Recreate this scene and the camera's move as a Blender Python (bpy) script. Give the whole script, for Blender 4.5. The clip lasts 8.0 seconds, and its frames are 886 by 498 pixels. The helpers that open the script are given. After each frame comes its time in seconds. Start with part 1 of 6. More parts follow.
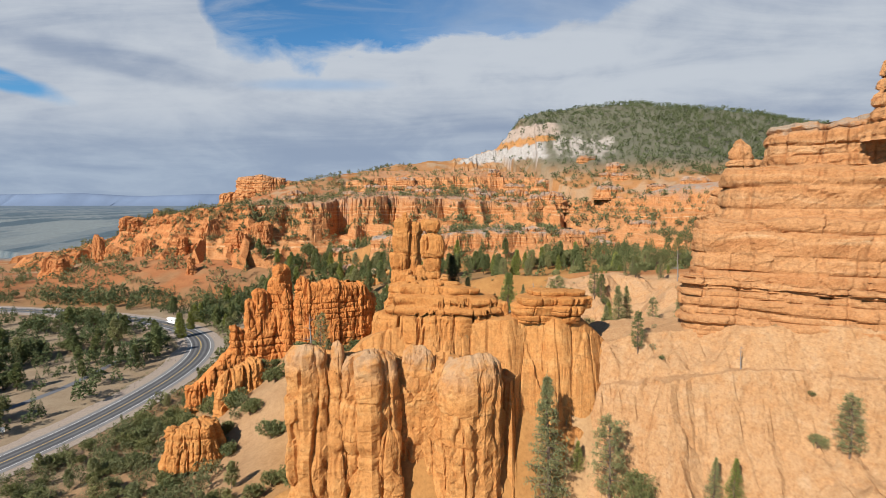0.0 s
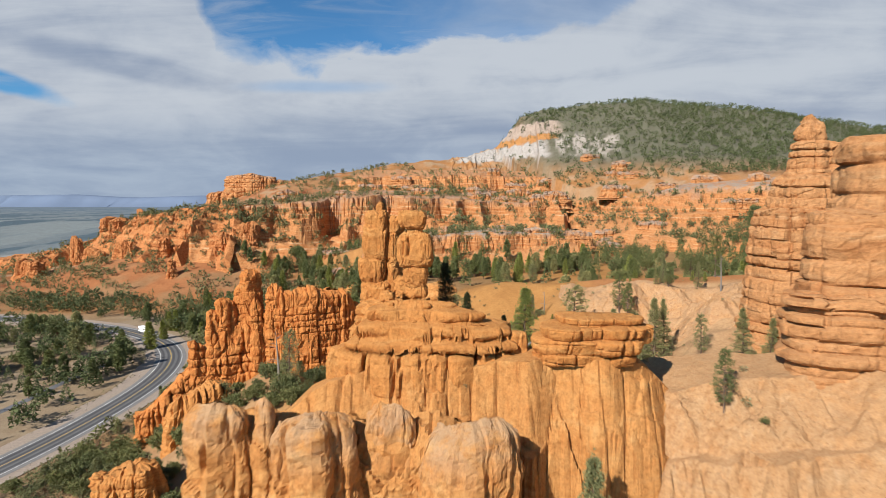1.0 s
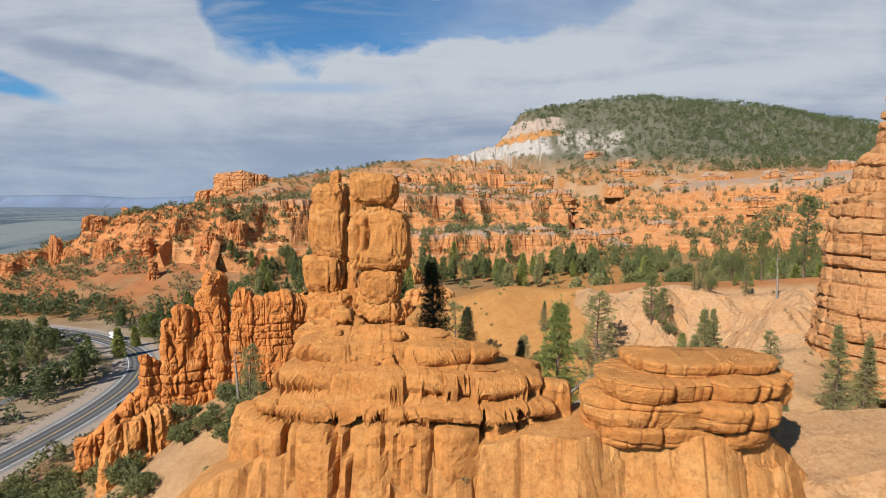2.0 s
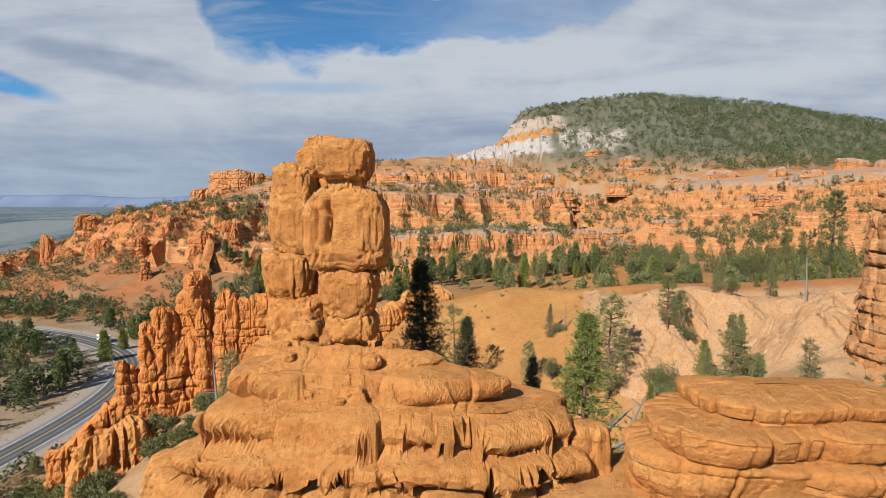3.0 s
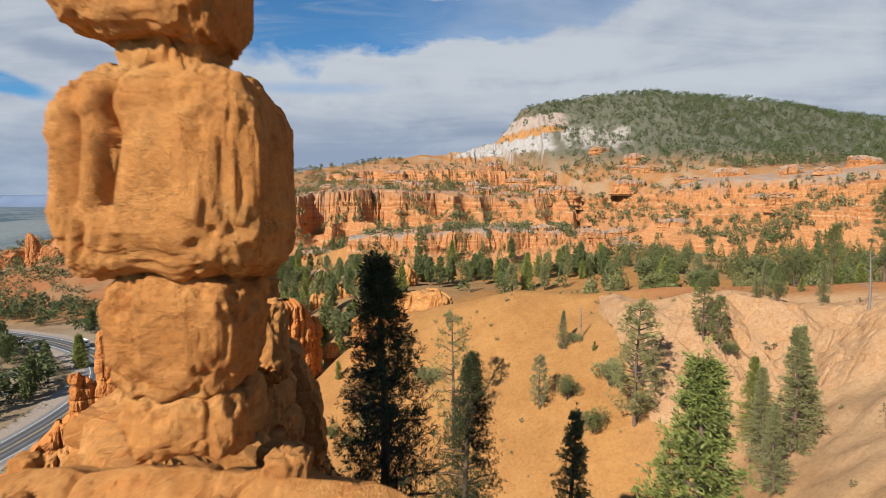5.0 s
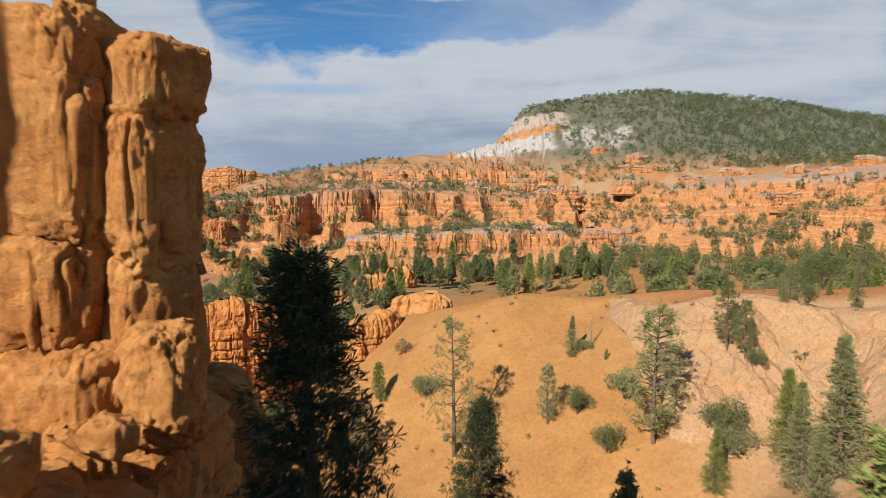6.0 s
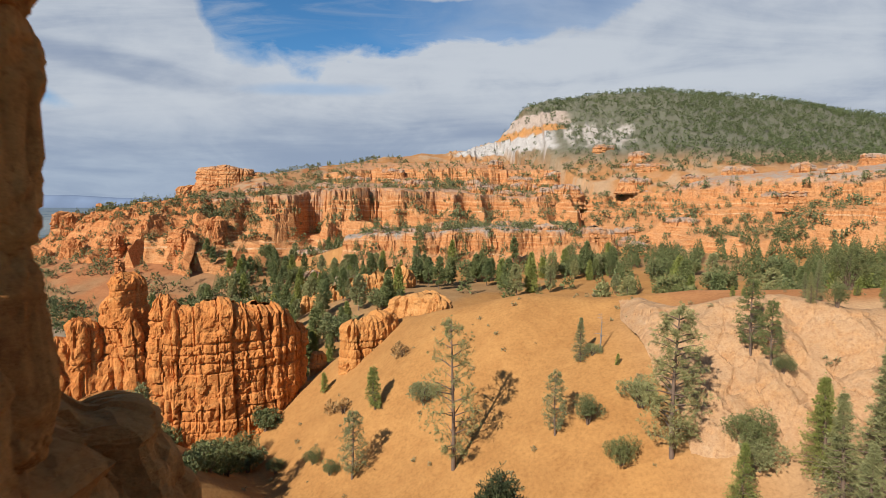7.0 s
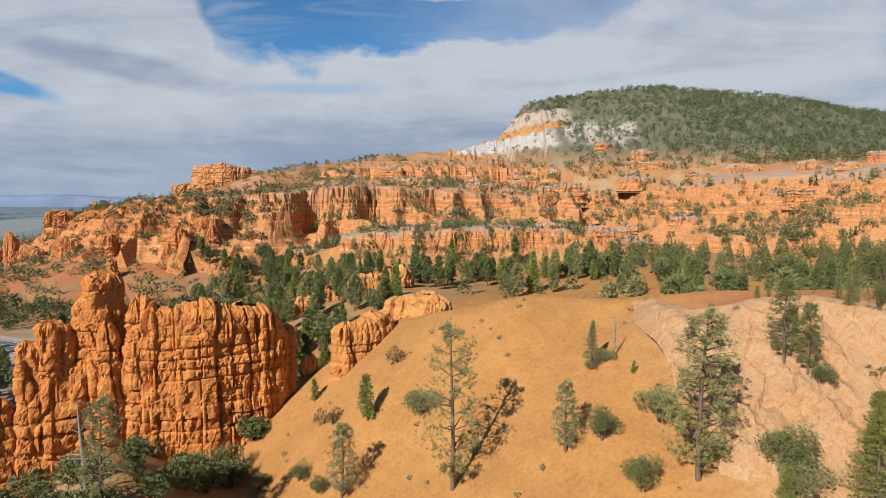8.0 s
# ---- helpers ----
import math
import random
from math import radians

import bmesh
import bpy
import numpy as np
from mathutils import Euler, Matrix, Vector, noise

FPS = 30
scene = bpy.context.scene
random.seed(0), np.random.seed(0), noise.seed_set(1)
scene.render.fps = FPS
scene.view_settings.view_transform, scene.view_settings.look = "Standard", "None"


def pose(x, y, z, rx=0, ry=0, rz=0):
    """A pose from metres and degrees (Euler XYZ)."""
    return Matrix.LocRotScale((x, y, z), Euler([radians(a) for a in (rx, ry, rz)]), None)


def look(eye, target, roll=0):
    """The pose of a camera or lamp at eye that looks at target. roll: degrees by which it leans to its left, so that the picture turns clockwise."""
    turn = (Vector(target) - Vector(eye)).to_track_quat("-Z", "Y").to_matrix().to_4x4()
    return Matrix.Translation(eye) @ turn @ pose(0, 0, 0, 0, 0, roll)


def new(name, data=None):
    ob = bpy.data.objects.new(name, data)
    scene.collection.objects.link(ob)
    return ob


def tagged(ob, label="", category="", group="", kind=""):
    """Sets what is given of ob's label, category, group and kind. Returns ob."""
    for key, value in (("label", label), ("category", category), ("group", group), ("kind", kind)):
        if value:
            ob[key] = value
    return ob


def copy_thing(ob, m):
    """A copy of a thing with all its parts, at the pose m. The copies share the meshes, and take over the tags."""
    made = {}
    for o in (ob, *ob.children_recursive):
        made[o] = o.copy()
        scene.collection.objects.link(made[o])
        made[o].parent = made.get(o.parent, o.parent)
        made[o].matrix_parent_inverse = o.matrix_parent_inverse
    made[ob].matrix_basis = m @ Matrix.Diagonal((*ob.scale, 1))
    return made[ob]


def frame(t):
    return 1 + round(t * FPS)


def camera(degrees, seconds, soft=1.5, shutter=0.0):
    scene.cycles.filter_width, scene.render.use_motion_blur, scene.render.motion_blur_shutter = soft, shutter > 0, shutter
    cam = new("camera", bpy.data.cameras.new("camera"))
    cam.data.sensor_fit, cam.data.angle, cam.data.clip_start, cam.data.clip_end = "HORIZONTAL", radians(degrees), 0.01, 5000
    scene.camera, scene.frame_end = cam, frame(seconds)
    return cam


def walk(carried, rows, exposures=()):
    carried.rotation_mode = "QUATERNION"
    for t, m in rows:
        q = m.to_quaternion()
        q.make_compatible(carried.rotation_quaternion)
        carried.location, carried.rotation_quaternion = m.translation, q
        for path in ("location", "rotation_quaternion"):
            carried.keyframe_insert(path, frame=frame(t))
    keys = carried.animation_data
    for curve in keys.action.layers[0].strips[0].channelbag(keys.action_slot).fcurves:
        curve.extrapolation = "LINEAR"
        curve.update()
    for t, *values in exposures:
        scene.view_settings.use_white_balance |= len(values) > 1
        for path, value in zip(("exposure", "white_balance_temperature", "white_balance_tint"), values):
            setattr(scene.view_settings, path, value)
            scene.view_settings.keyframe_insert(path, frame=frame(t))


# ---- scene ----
# A red-rock canyon seen from the air: hoodoos, fins, cliff bands, a wooded hill and a road in the valley.
cam = camera(75.7, 8.0, soft=0.5, shutter=0.35)
METRES, EYE, TILT, LEAN, TURN = 80.0, 60.0, -5.3, 0.0, 0.0
ROWS = [
    (0.0, 0.0, 0.0, 0.0, -0.0, 0.0, -0.0),
    (0.5, 0.0053, 0.1366, 0.0041, -0.06, 0.08, 0.01),
    (1.0, 0.0112, 0.2834, 0.0032, -0.14, 0.2, -0.06),
    (1.5, 0.017, 0.43, -0.0003, -0.21, 0.31, -0.12),
    (3.0, 0.0254, 0.624, -0.0057, -0.28, 0.34, -0.18),
    (3.5, 0.027, 0.6621, -0.0064, -0.29, 0.31, -0.21),
    (4.0, 0.0289, 0.7011, -0.0077, -0.3, 0.34, -0.23),
    (4.5, 0.0301, 0.7407, -0.0089, -0.33, 0.36, -0.23),
    (6.0, 0.032, 0.8559, -0.0105, -0.35, 0.49, -0.28),
    (6.5, 0.0334, 0.8905, -0.0123, -0.33, 0.51, -0.3),
    (7.0, 0.0344, 0.9214, -0.0148, -0.33, 0.51, -0.31),
    (7.5, 0.0355, 0.9545, -0.0171, -0.35, 0.5, -0.34),
    (8.0, 0.0363, 0.9988, -0.0187, -0.38, 0.48, -0.33),
]
walk(cam, [(t, pose(0, 0, EYE, TILT, LEAN, TURN) @ pose(METRES * x, METRES * y, METRES * z, 90 + pitch, roll, yaw)) for t, x, y, z, yaw, pitch, roll in ROWS],
     exposures=[(0.0, 0.62)])

# ---------------------------------------------------------------- light
SUN_ELEV, SUN_AZ = 36.0, 217.0          # degrees; azimuth clockwise from +y
sun_way = Vector((math.sin(radians(SUN_AZ)) * math.cos(radians(SUN_ELEV)), math.cos(radians(SUN_AZ)) * math.cos(radians(SUN_ELEV)), math.sin(radians(SUN_ELEV))))
sun_data = bpy.data.lights.new("sun", "SUN")
sun_data.energy, sun_data.angle, sun_data.color = 4.9, radians(0.53), (1.0, 0.945, 0.88)
sun = new("sun", sun_data)
sun.matrix_world = look(sun_way * 300, (0, 0, 0))


class Nodes:
    """A short way to write node trees."""

    def __init__(self, tree):
        self.tree = tree
        tree.nodes.clear()

    def add(self, kind, links=None, **props):
        n = self.tree.nodes.new(kind)
        for k, v in props.items():
            setattr(n, k, v)
        for k, v in (links or {}).items():
            if isinstance(v, bpy.types.NodeSocket):
                self.tree.links.new(v, n.inputs[k])
            else:
                n.inputs[k].default_value = v
        return n

    def math(self, op, a, b=0.0, c=0.0, clamp=False):
        return self.add("ShaderNodeMath", {0: a, 1: b, 2: c}, operation=op, use_clamp=clamp).outputs[0]

    def ramp(self, fac, stops, interp="LINEAR"):
        n = self.add("ShaderNodeValToRGB", {0: fac})
        r = n.color_ramp
        r.interpolation = interp
        while len(r.elements) < len(stops):
            r.elements.new(0.5)
        for e, (p, c) in zip(r.elements, stops):
            e.position, e.color = p, (*c, 1) if len(c) == 3 else c
        return n.outputs[0]

    def span(self, v, a, b, lo=0.0, hi=1.0):
        return self.add("ShaderNodeMapRange", {0: v, 1: a, 2: b, 3: lo, 4: hi}, interpolation_type="SMOOTHSTEP").outputs[0]

    def span_linear(self, v, a, b):
        return self.add("ShaderNodeMapRange", {0: v, 1: a, 2: b, 3: 0.0, 4: 1.0}).outputs[0]

    def mix(self, fac, a, b, blend="MIX"):
        n = self.add("ShaderNodeMix", data_type="RGBA", blend_type=blend)
        for i, v in ((0, fac), (6, a), (7, b)):
            if isinstance(v, bpy.types.NodeSocket):
                self.tree.links.new(v, n.inputs[i])
            else:
                n.inputs[i].default_value = v if i == 0 else (*v, 1)
        return n.outputs[2]

    def noise(self, vec, scale, detail=4.0, rough=0.55, dist=0.0):
        return self.add("ShaderNodeTexNoise", {"Vector": vec, "Scale": scale, "Detail": detail, "Roughness": rough, "Distortion": dist}).outputs[0]


def sky():
    world = bpy.data.worlds.new("sky")
    scene.world = world
    world.use_nodes = True
    n = Nodes(world.node_tree)
    air = n.add("ShaderNodeTexSky", sky_type="NISHITA", sun_disc=False, sun_elevation=radians(SUN_ELEV), sun_rotation=radians(SUN_AZ), altitude=2200.0, air_density=1.0, dust_density=0.6, ozone_density=1.6).outputs[0]
    way = n.add("ShaderNodeTexCoord").outputs["Generated"]
    sep = n.add("ShaderNodeSeparateXYZ", {0: way})
    x, y, z = sep.outputs
    # bearing and height in the half of the sky ahead: u = x / y, v = z / y
    ahead = n.math("MAXIMUM", y, 0.05)
    u, v = n.math("DIVIDE", x, ahead), n.math("DIVIDE", z, ahead)
    # cloud sheet laid out on a plane overhead, drawn out towards the horizon
    up = n.math("ADD", n.math("MAXIMUM", z, 0.0), 0.22)
    flat = n.add("ShaderNodeCombineXYZ", {0: n.math("DIVIDE", x, up), 1: n.math("DIVIDE", y, up), 2: 0.3}).outputs[0]
    fine = n.noise(flat, 3.4, 8, 0.58, 0.5)
    puff = n.noise(way, 14.0, 6, 0.55)

    def blob(cu, cv, ru, rv, tilt=0.0, edge=0.35, torn=1.0):
        """A soft ellipse of the sky about a bearing and height."""
        du, dv = n.math("SUBTRACT", u, cu), n.math("SUBTRACT", v, cv)
        c, s = math.cos(tilt), math.sin(tilt)
        a = n.math("ADD", n.math("MULTIPLY", du, c / ru), n.math("MULTIPLY", dv, s / ru))
        b = n.math("ADD", n.math("MULTIPLY", du, -s / rv), n.math("MULTIPLY", dv, c / rv))
        r = n.math("SQRT", n.math("ADD", n.math("MULTIPLY", a, a), n.math("MULTIPLY", b, b)))
        r = n.math("ADD", r, n.math("MULTIPLY", n.math("SUBTRACT", n.math("ADD", n.math("MULTIPLY", fine, 0.5), n.math("MULTIPLY", puff, 0.5)), 0.5), 2.2 * torn))
        return n.span(r, 1.0 + edge, 1.0 - edge)

    # the blue gap: its lower edge as a height over the bearing, torn into puffs
    edge = n.ramp(n.span_linear(u, -0.6, 0.6), [((b + 0.6) / 1.2, (h, h, h)) for b, h in ((-0.50, 0.46), (-0.43, 0.365), (-0.385, 0.275), (-0.31, 0.252), (-0.23, 0.238), (-0.14, 0.262), (-0.03, 0.285), (0.07, 0.292), (0.16, 0.296), (0.26, 0.300), (0.33, 0.345), (0.42, 0.46))])
    billow = n.add("ShaderNodeTexNoise", {"Vector": n.add("ShaderNodeCombineXYZ", {0: u, 1: n.math("MULTIPLY", v, 1.7), 2: 0.4}).outputs[0], "Scale": 9.0, "Detail": 9.0, "Roughness": 0.58, "Distortion": 0.35}).outputs[0]
    above = n.math("ADD", n.math("SUBTRACT", n.math("ADD", v, 0.028), edge), n.math("MULTIPLY", n.math("SUBTRACT", billow, 0.5), 0.11))
    sharp = n.span(u, -0.30, 0.0, 0.040, 0.016)
    gap = n.math("DIVIDE", above, sharp, clamp=True)
    gap = n.math("MULTIPLY", gap, n.span(n.math("ADD", u, n.math("MULTIPLY", fine, 0.35)), 0.42, 0.02, 0.35, 1.0))
    gap = n.math("MAXIMUM", gap, blob(-0.80, 0.212, 0.15, 0.020, -0.30, 0.30, 0.55))
    gap = n.math("MAXIMUM", gap, n.math("MULTIPLY", blob(-0.22, 0.190, 0.10, 0.010, 0.0, 0.6, 0.8), 0.35))
    head = blob(0.03, 0.362, 0.15, 0.020, 0.03, 0.25, 0.8)
    streaks = n.noise(n.add("ShaderNodeMapping", {0: n.add("ShaderNodeCombineXYZ", {0: u, 1: v, 2: 1.3}).outputs[0], 2: (0, 0, -0.35), 3: (3.0, 22.0, 1.0)}).outputs[0], 1.0, 7, 0.62, 0.9)
    wisps = n.math("MULTIPLY", n.span(streaks, 0.44, 0.78), 0.50)
    cover = n.math("MAXIMUM", n.math("MAXIMUM", n.math("SUBTRACT", 1.0, gap), wisps), head, clamp=True)
    # the sheet thins out overhead and towards the sun
    cover = n.math("MULTIPLY", cover, n.math("SUBTRACT", 1.0, n.math("MAXIMUM", n.span(z, 0.42, 0.7, 0.0, 0.75), n.span(y, 0.1, -0.3, 0.0, 0.55))))
    # brighter heads, greyer undersides
    drawn = n.noise(n.add("ShaderNodeCombineXYZ", {0: n.math("MULTIPLY", u, 1.9), 1: n.math("MULTIPLY", v, 13.0), 2: 2.7}).outputs[0], 1.0, 9, 0.6, 0.9)
    soft_forms = n.noise(flat, 1.3, 8, 0.55, 1.0)
    light = n.math("ADD", n.math("MULTIPLY", soft_forms, 0.42), n.math("ADD", n.math("MULTIPLY", drawn, 0.40), n.math("MULTIPLY", billow, 0.18)))
    near_edge = n.math("MULTIPLY", n.span(n.math("ABSOLUTE", n.math("ADD", above, 0.02)), 0.075, 0.0), n.span(u, -0.34, -0.1))
    light = n.math("ADD", light, n.math("MULTIPLY", near_edge, 0.10))
    light = n.math("ADD", light, n.math("MULTIPLY", blob(0.30, 0.215, 0.62, 0.070, 0.02, 0.9, 0.6), 0.13))
    light = n.math("ADD", light, n.math("MULTIPLY", blob(-0.72, 0.330, 0.30, 0.085, -0.1, 0.9, 0.6), 0.09))
    light = n.math("ADD", light, n.math("MULTIPLY", blob(-0.60, 0.150, 0.45, 0.035, -0.04, 0.9, 0.8), 0.07))
    light = n.math("SUBTRACT", light, n.math("MULTIPLY", blob(-0.56, 0.232, 0.20, 0.022, -0.22, 0.5, 0.8), 0.13))
    light = n.math("SUBTRACT", light, n.math("MULTIPLY", blob(-0.10, 0.105, 0.50, 0.040, -0.02, 0.8, 0.7), 0.09))
    light = n.math("SUBTRACT", light, n.math("MULTIPLY", blob(0.75, 0.185, 0.30, 0.030, 0.12, 0.7, 0.8), 0.10))
    shade = n.mix(n.span(light, 0.34, 0.68), (0.50, 0.585, 0.74), (0.99, 1.02, 1.06))
    low = n.span(v, 0.03, 0.17)
    shade = n.mix(low, n.mix(n.span(light, 0.36, 0.62), (0.53, 0.635, 0.80), (0.72, 0.82, 0.95)), shade)
    lit = n.mix(1.0, shade, (5.55, 5.85, 6.25), "MULTIPLY")
    deep = n.mix(1.0, air, (0.50, 0.95, 1.18), "MULTIPLY")
    colour = n.mix(cover, deep, lit)
    back = n.add("ShaderNodeBackground", {0: colour, 1: 0.064})
    n.add("ShaderNodeOutputWorld", {0: back.outputs[0]})


sky()


# ---------------------------------------------------------------- noise on arrays
def lattice(i, j, k, seed):
    h = (i.astype(np.int64) * 374761393 + j.astype(np.int64) * 668265263 + k.astype(np.int64) * 2147483647 + seed * 1442695041) & 0xFFFFFFFF
    h = ((h ^ (h >> 13)) * 1274126177) & 0xFFFFFFFF
    h = ((h ^ (h >> 16)) * 2246822519) & 0xFFFFFFFF
    return ((h ^ (h >> 15)) & 0xFFFFFF) / float(0xFFFFFF)


def noise3(x, y, z, seed=0):
    """Smooth value noise, 0 to 1."""
    x, y, z = np.broadcast_arrays(*(np.asarray(a, float) for a in (x, y, z)))
    i, j, k = np.floor(x), np.floor(y), np.floor(z)
    f = [a - b for a, b in ((x, i), (y, j), (z, k))]
    f = [a * a * a * (a * (a * 6 - 15) + 10) for a in f]
    out = 0
    for di in (0, 1):
        for dj in (0, 1):
            for dk in (0, 1):
                w = (f[0] if di else 1 - f[0]) * (f[1] if dj else 1 - f[1]) * (f[2] if dk else 1 - f[2])
                out = out + w * lattice(i + di, j + dj, k + dk, seed)
    return out


def noise2(x, y, seed=0):
    x, y = np.broadcast_arrays(np.asarray(x, float), np.asarray(y, float))
    i, j = np.floor(x), np.floor(y)
    fx, fy = x - i, y - j
    fx, fy = fx * fx * (3 - 2 * fx), fy * fy * (3 - 2 * fy)
    k = np.zeros_like(i)
    return ((lattice(i, j, k, seed) * (1 - fx) + lattice(i + 1, j, k, seed) * fx) * (1 - fy)
            + (lattice(i, j + 1, k, seed) * (1 - fx) + lattice(i + 1, j + 1, k, seed) * fx) * fy)


def fbm2(x, y, size, octaves=4, seed=0):
    out, amp, tot = 0, 1.0, 0
    for o in range(octaves):
        out = out + amp * (noise2(x / size + 17 * o, y / size - 9 * o, seed + o) - 0.5)
        tot += amp
        amp, size = amp * 0.5, size * 0.48
    return out / tot


def fbm3(x, y, z, size, octaves=3, seed=0):
    out, amp, tot = 0, 1.0, 0
    for o in range(octaves):
        out = out + amp * (noise3(x / size + 7 * o, y / size - 5 * o, z / size + 3 * o, seed + o) - 0.5)
        tot += amp
        amp, size = amp * 0.5, size * 0.48
    return out / tot


def smooth(a, b, v):
    t = np.clip((np.asarray(v, float) - a) / (b - a), 0, 1)
    return t * t * (3 - 2 * t)


def cells(x, y, size, seed):
    """Cells of a broken rock face in plan: distance to the next crack, and a random number for each cell."""
    x, y = x / size, y / size
    i, j = np.floor(x), np.floor(y)
    f1, f2, who = np.full(x.shape, 9.0), np.full(x.shape, 9.0), np.zeros(x.shape)
    for di in (-1, 0, 1):
        for dj in (-1, 0, 1):
            ci, cj = i + di, j + dj
            k = np.zeros_like(ci)
            px, py = ci + lattice(ci, cj, k, seed), cj + lattice(ci, cj, k + 1, seed)
            d = np.hypot(x - px, y - py)
            r = lattice(ci, cj, k + 2, seed)
            closer = d < f1
            f2 = np.where(closer, f1, np.minimum(f2, d))
            who = np.where(closer, r, who)
            f1 = np.where(closer, d, f1)
    return (f2 - f1) * size, who


# ---------------------------------------------------------------- the lie of the land
def along(pts, x, y):
    """Distance from (x, y) to a line of points (x, y, ...), and the other values at the nearest place on it."""
    pts = [tuple(map(float, p)) for p in pts]
    best = np.full(np.shape(x), 1e9)
    vals = [np.zeros(np.shape(x)) for _ in pts[0][2:]]
    side = np.zeros(np.shape(x))
    for a, b in zip(pts, pts[1:]):
        dx, dy = b[0] - a[0], b[1] - a[1]
        t = np.clip(((x - a[0]) * dx + (y - a[1]) * dy) / (dx * dx + dy * dy), 0, 1)
        d = np.hypot(x - a[0] - t * dx, y - a[1] - t * dy)
        near = d < best
        best = np.where(near, d, best)
        side = np.where(near, np.sign((x - a[0]) * dy - (y - a[1]) * dx), side)
        for i in range(len(vals)):
            vals[i] = np.where(near, a[2 + i] + t * (b[2 + i] - a[2 + i]), vals[i])
    return best, vals, side


def ridge(x, y, pts, slope, round_=4.0, side_slope=None):
    """Height of a ridge with its crest along pts (x, y, z); side_slope: the slope on the right of its way."""
    d, (z,), side = along(pts, x, y)
    k = slope if side_slope is None else np.where(side > 0, side_slope, slope)
    return z - k * (np.sqrt(d * d + round_ * round_) - round_)


def blend_max(a, b, soft):
    h = np.clip(0.5 + 0.5 * (a - b) / soft, 0, 1)
    return b + (a - b) * h + soft * h * (1 - h)


ROAD = [(-128, 40), (-112, 100), (-102, 131), (-97, 150), (-94, 172), (-93, 195), (-95, 215), (-100, 232), (-108, 247), (-119, 260), (-134, 272), (-152, 283), (-175, 292), (-205, 301), (-240, 309), (-300, 318), (-420, 330)]
ROAD_Z = -2.0
# front edge of the upper cliff band: x, y, foot, top
BAND_UP = [(-420, 540, -2, 3), (-340, 506, 2, 11), (-295, 486, 8, 22), (-262, 474, 24, 40), (-215, 450, 30, 46), (-177, 434, 33, 50), (-140, 424, 32, 53), (-100, 416, 27, 55), (-50, 412, 26, 59), (-20, 412, 32, 58), (0, 414, 36, 57), (45, 418, 36, 55), (90, 428, 38, 57), (120, 410, 38, 59), (150, 372, 37, 62), (200, 338, 38, 66), (260, 316, 38, 70), (420, 290, 38, 72)]
BAND_LOW = [(-38, 338, 24, 33), (-20, 330, 24, 36), (10, 326, 24, 38.5), (40, 328, 25, 39), (72, 332, 30, 38)]
HILL = [(-132, 520, 72), (-45, 640, 98), (30, 680, 106), (60, 690, 114), (76, 690, 128), (92, 690, 148), (106, 690, 154), (150, 680, 161), (224, 660, 168), (330, 650, 156), (436, 640, 138), (620, 640, 110), (900, 700, 80)]
SADDLE = [(-18, 68, 24), (-12, 69, 33), (-5, 72, 45), (8, 71, 45), (17, 70, 43.8), (24, 75, 38.8), (34, 80, 40)]
SADDLE_BACK = [(-3, 72, 46.5), (-5, 79, 46.6), (-5.5, 85, 45.5)]
DUNE = [(-2, 176, 31), (3, 170, 33.5), (8, 164, 35.5), (16, 159, 38), (27, 157, 38), (40, 154, 39.5), (60, 146, 41), (90, 140, 43), (140, 150, 46)]
SPUR_A = [(40, 150, 38.5), (38, 140, 36.5), (34, 129, 30.5), (29, 116, 23)]
FLAT = [(33, 149, 37.6), (40, 146, 39.4), (50, 143, 40.4), (66, 141, 41.6), (95, 140, 43)]
PALE_EDGE = [(30, 151.5, 37.2), (32.5, 145, 38.4), (36, 140.5, 39.8), (43, 139.5, 40.2), (48, 135.5, 39.2), (56, 132.5, 40.0), (70, 128, 42)]
SPUR_C = [(-38, 148, 19), (-29, 133, 22.5), (-24, 120, 17), (-20, 108, 14)]
SPUR_B = [(62, 142, 40), (57, 128, 39), (49, 114, 37.5), (38, 100, 34.5), (29, 90, 31.5)]
WALL = [(24, 70, 39.5), (28, 68, 42.0), (37, 64, 43.0), (48, 59, 44), (75, 48, 48), (110, 22, 54)]


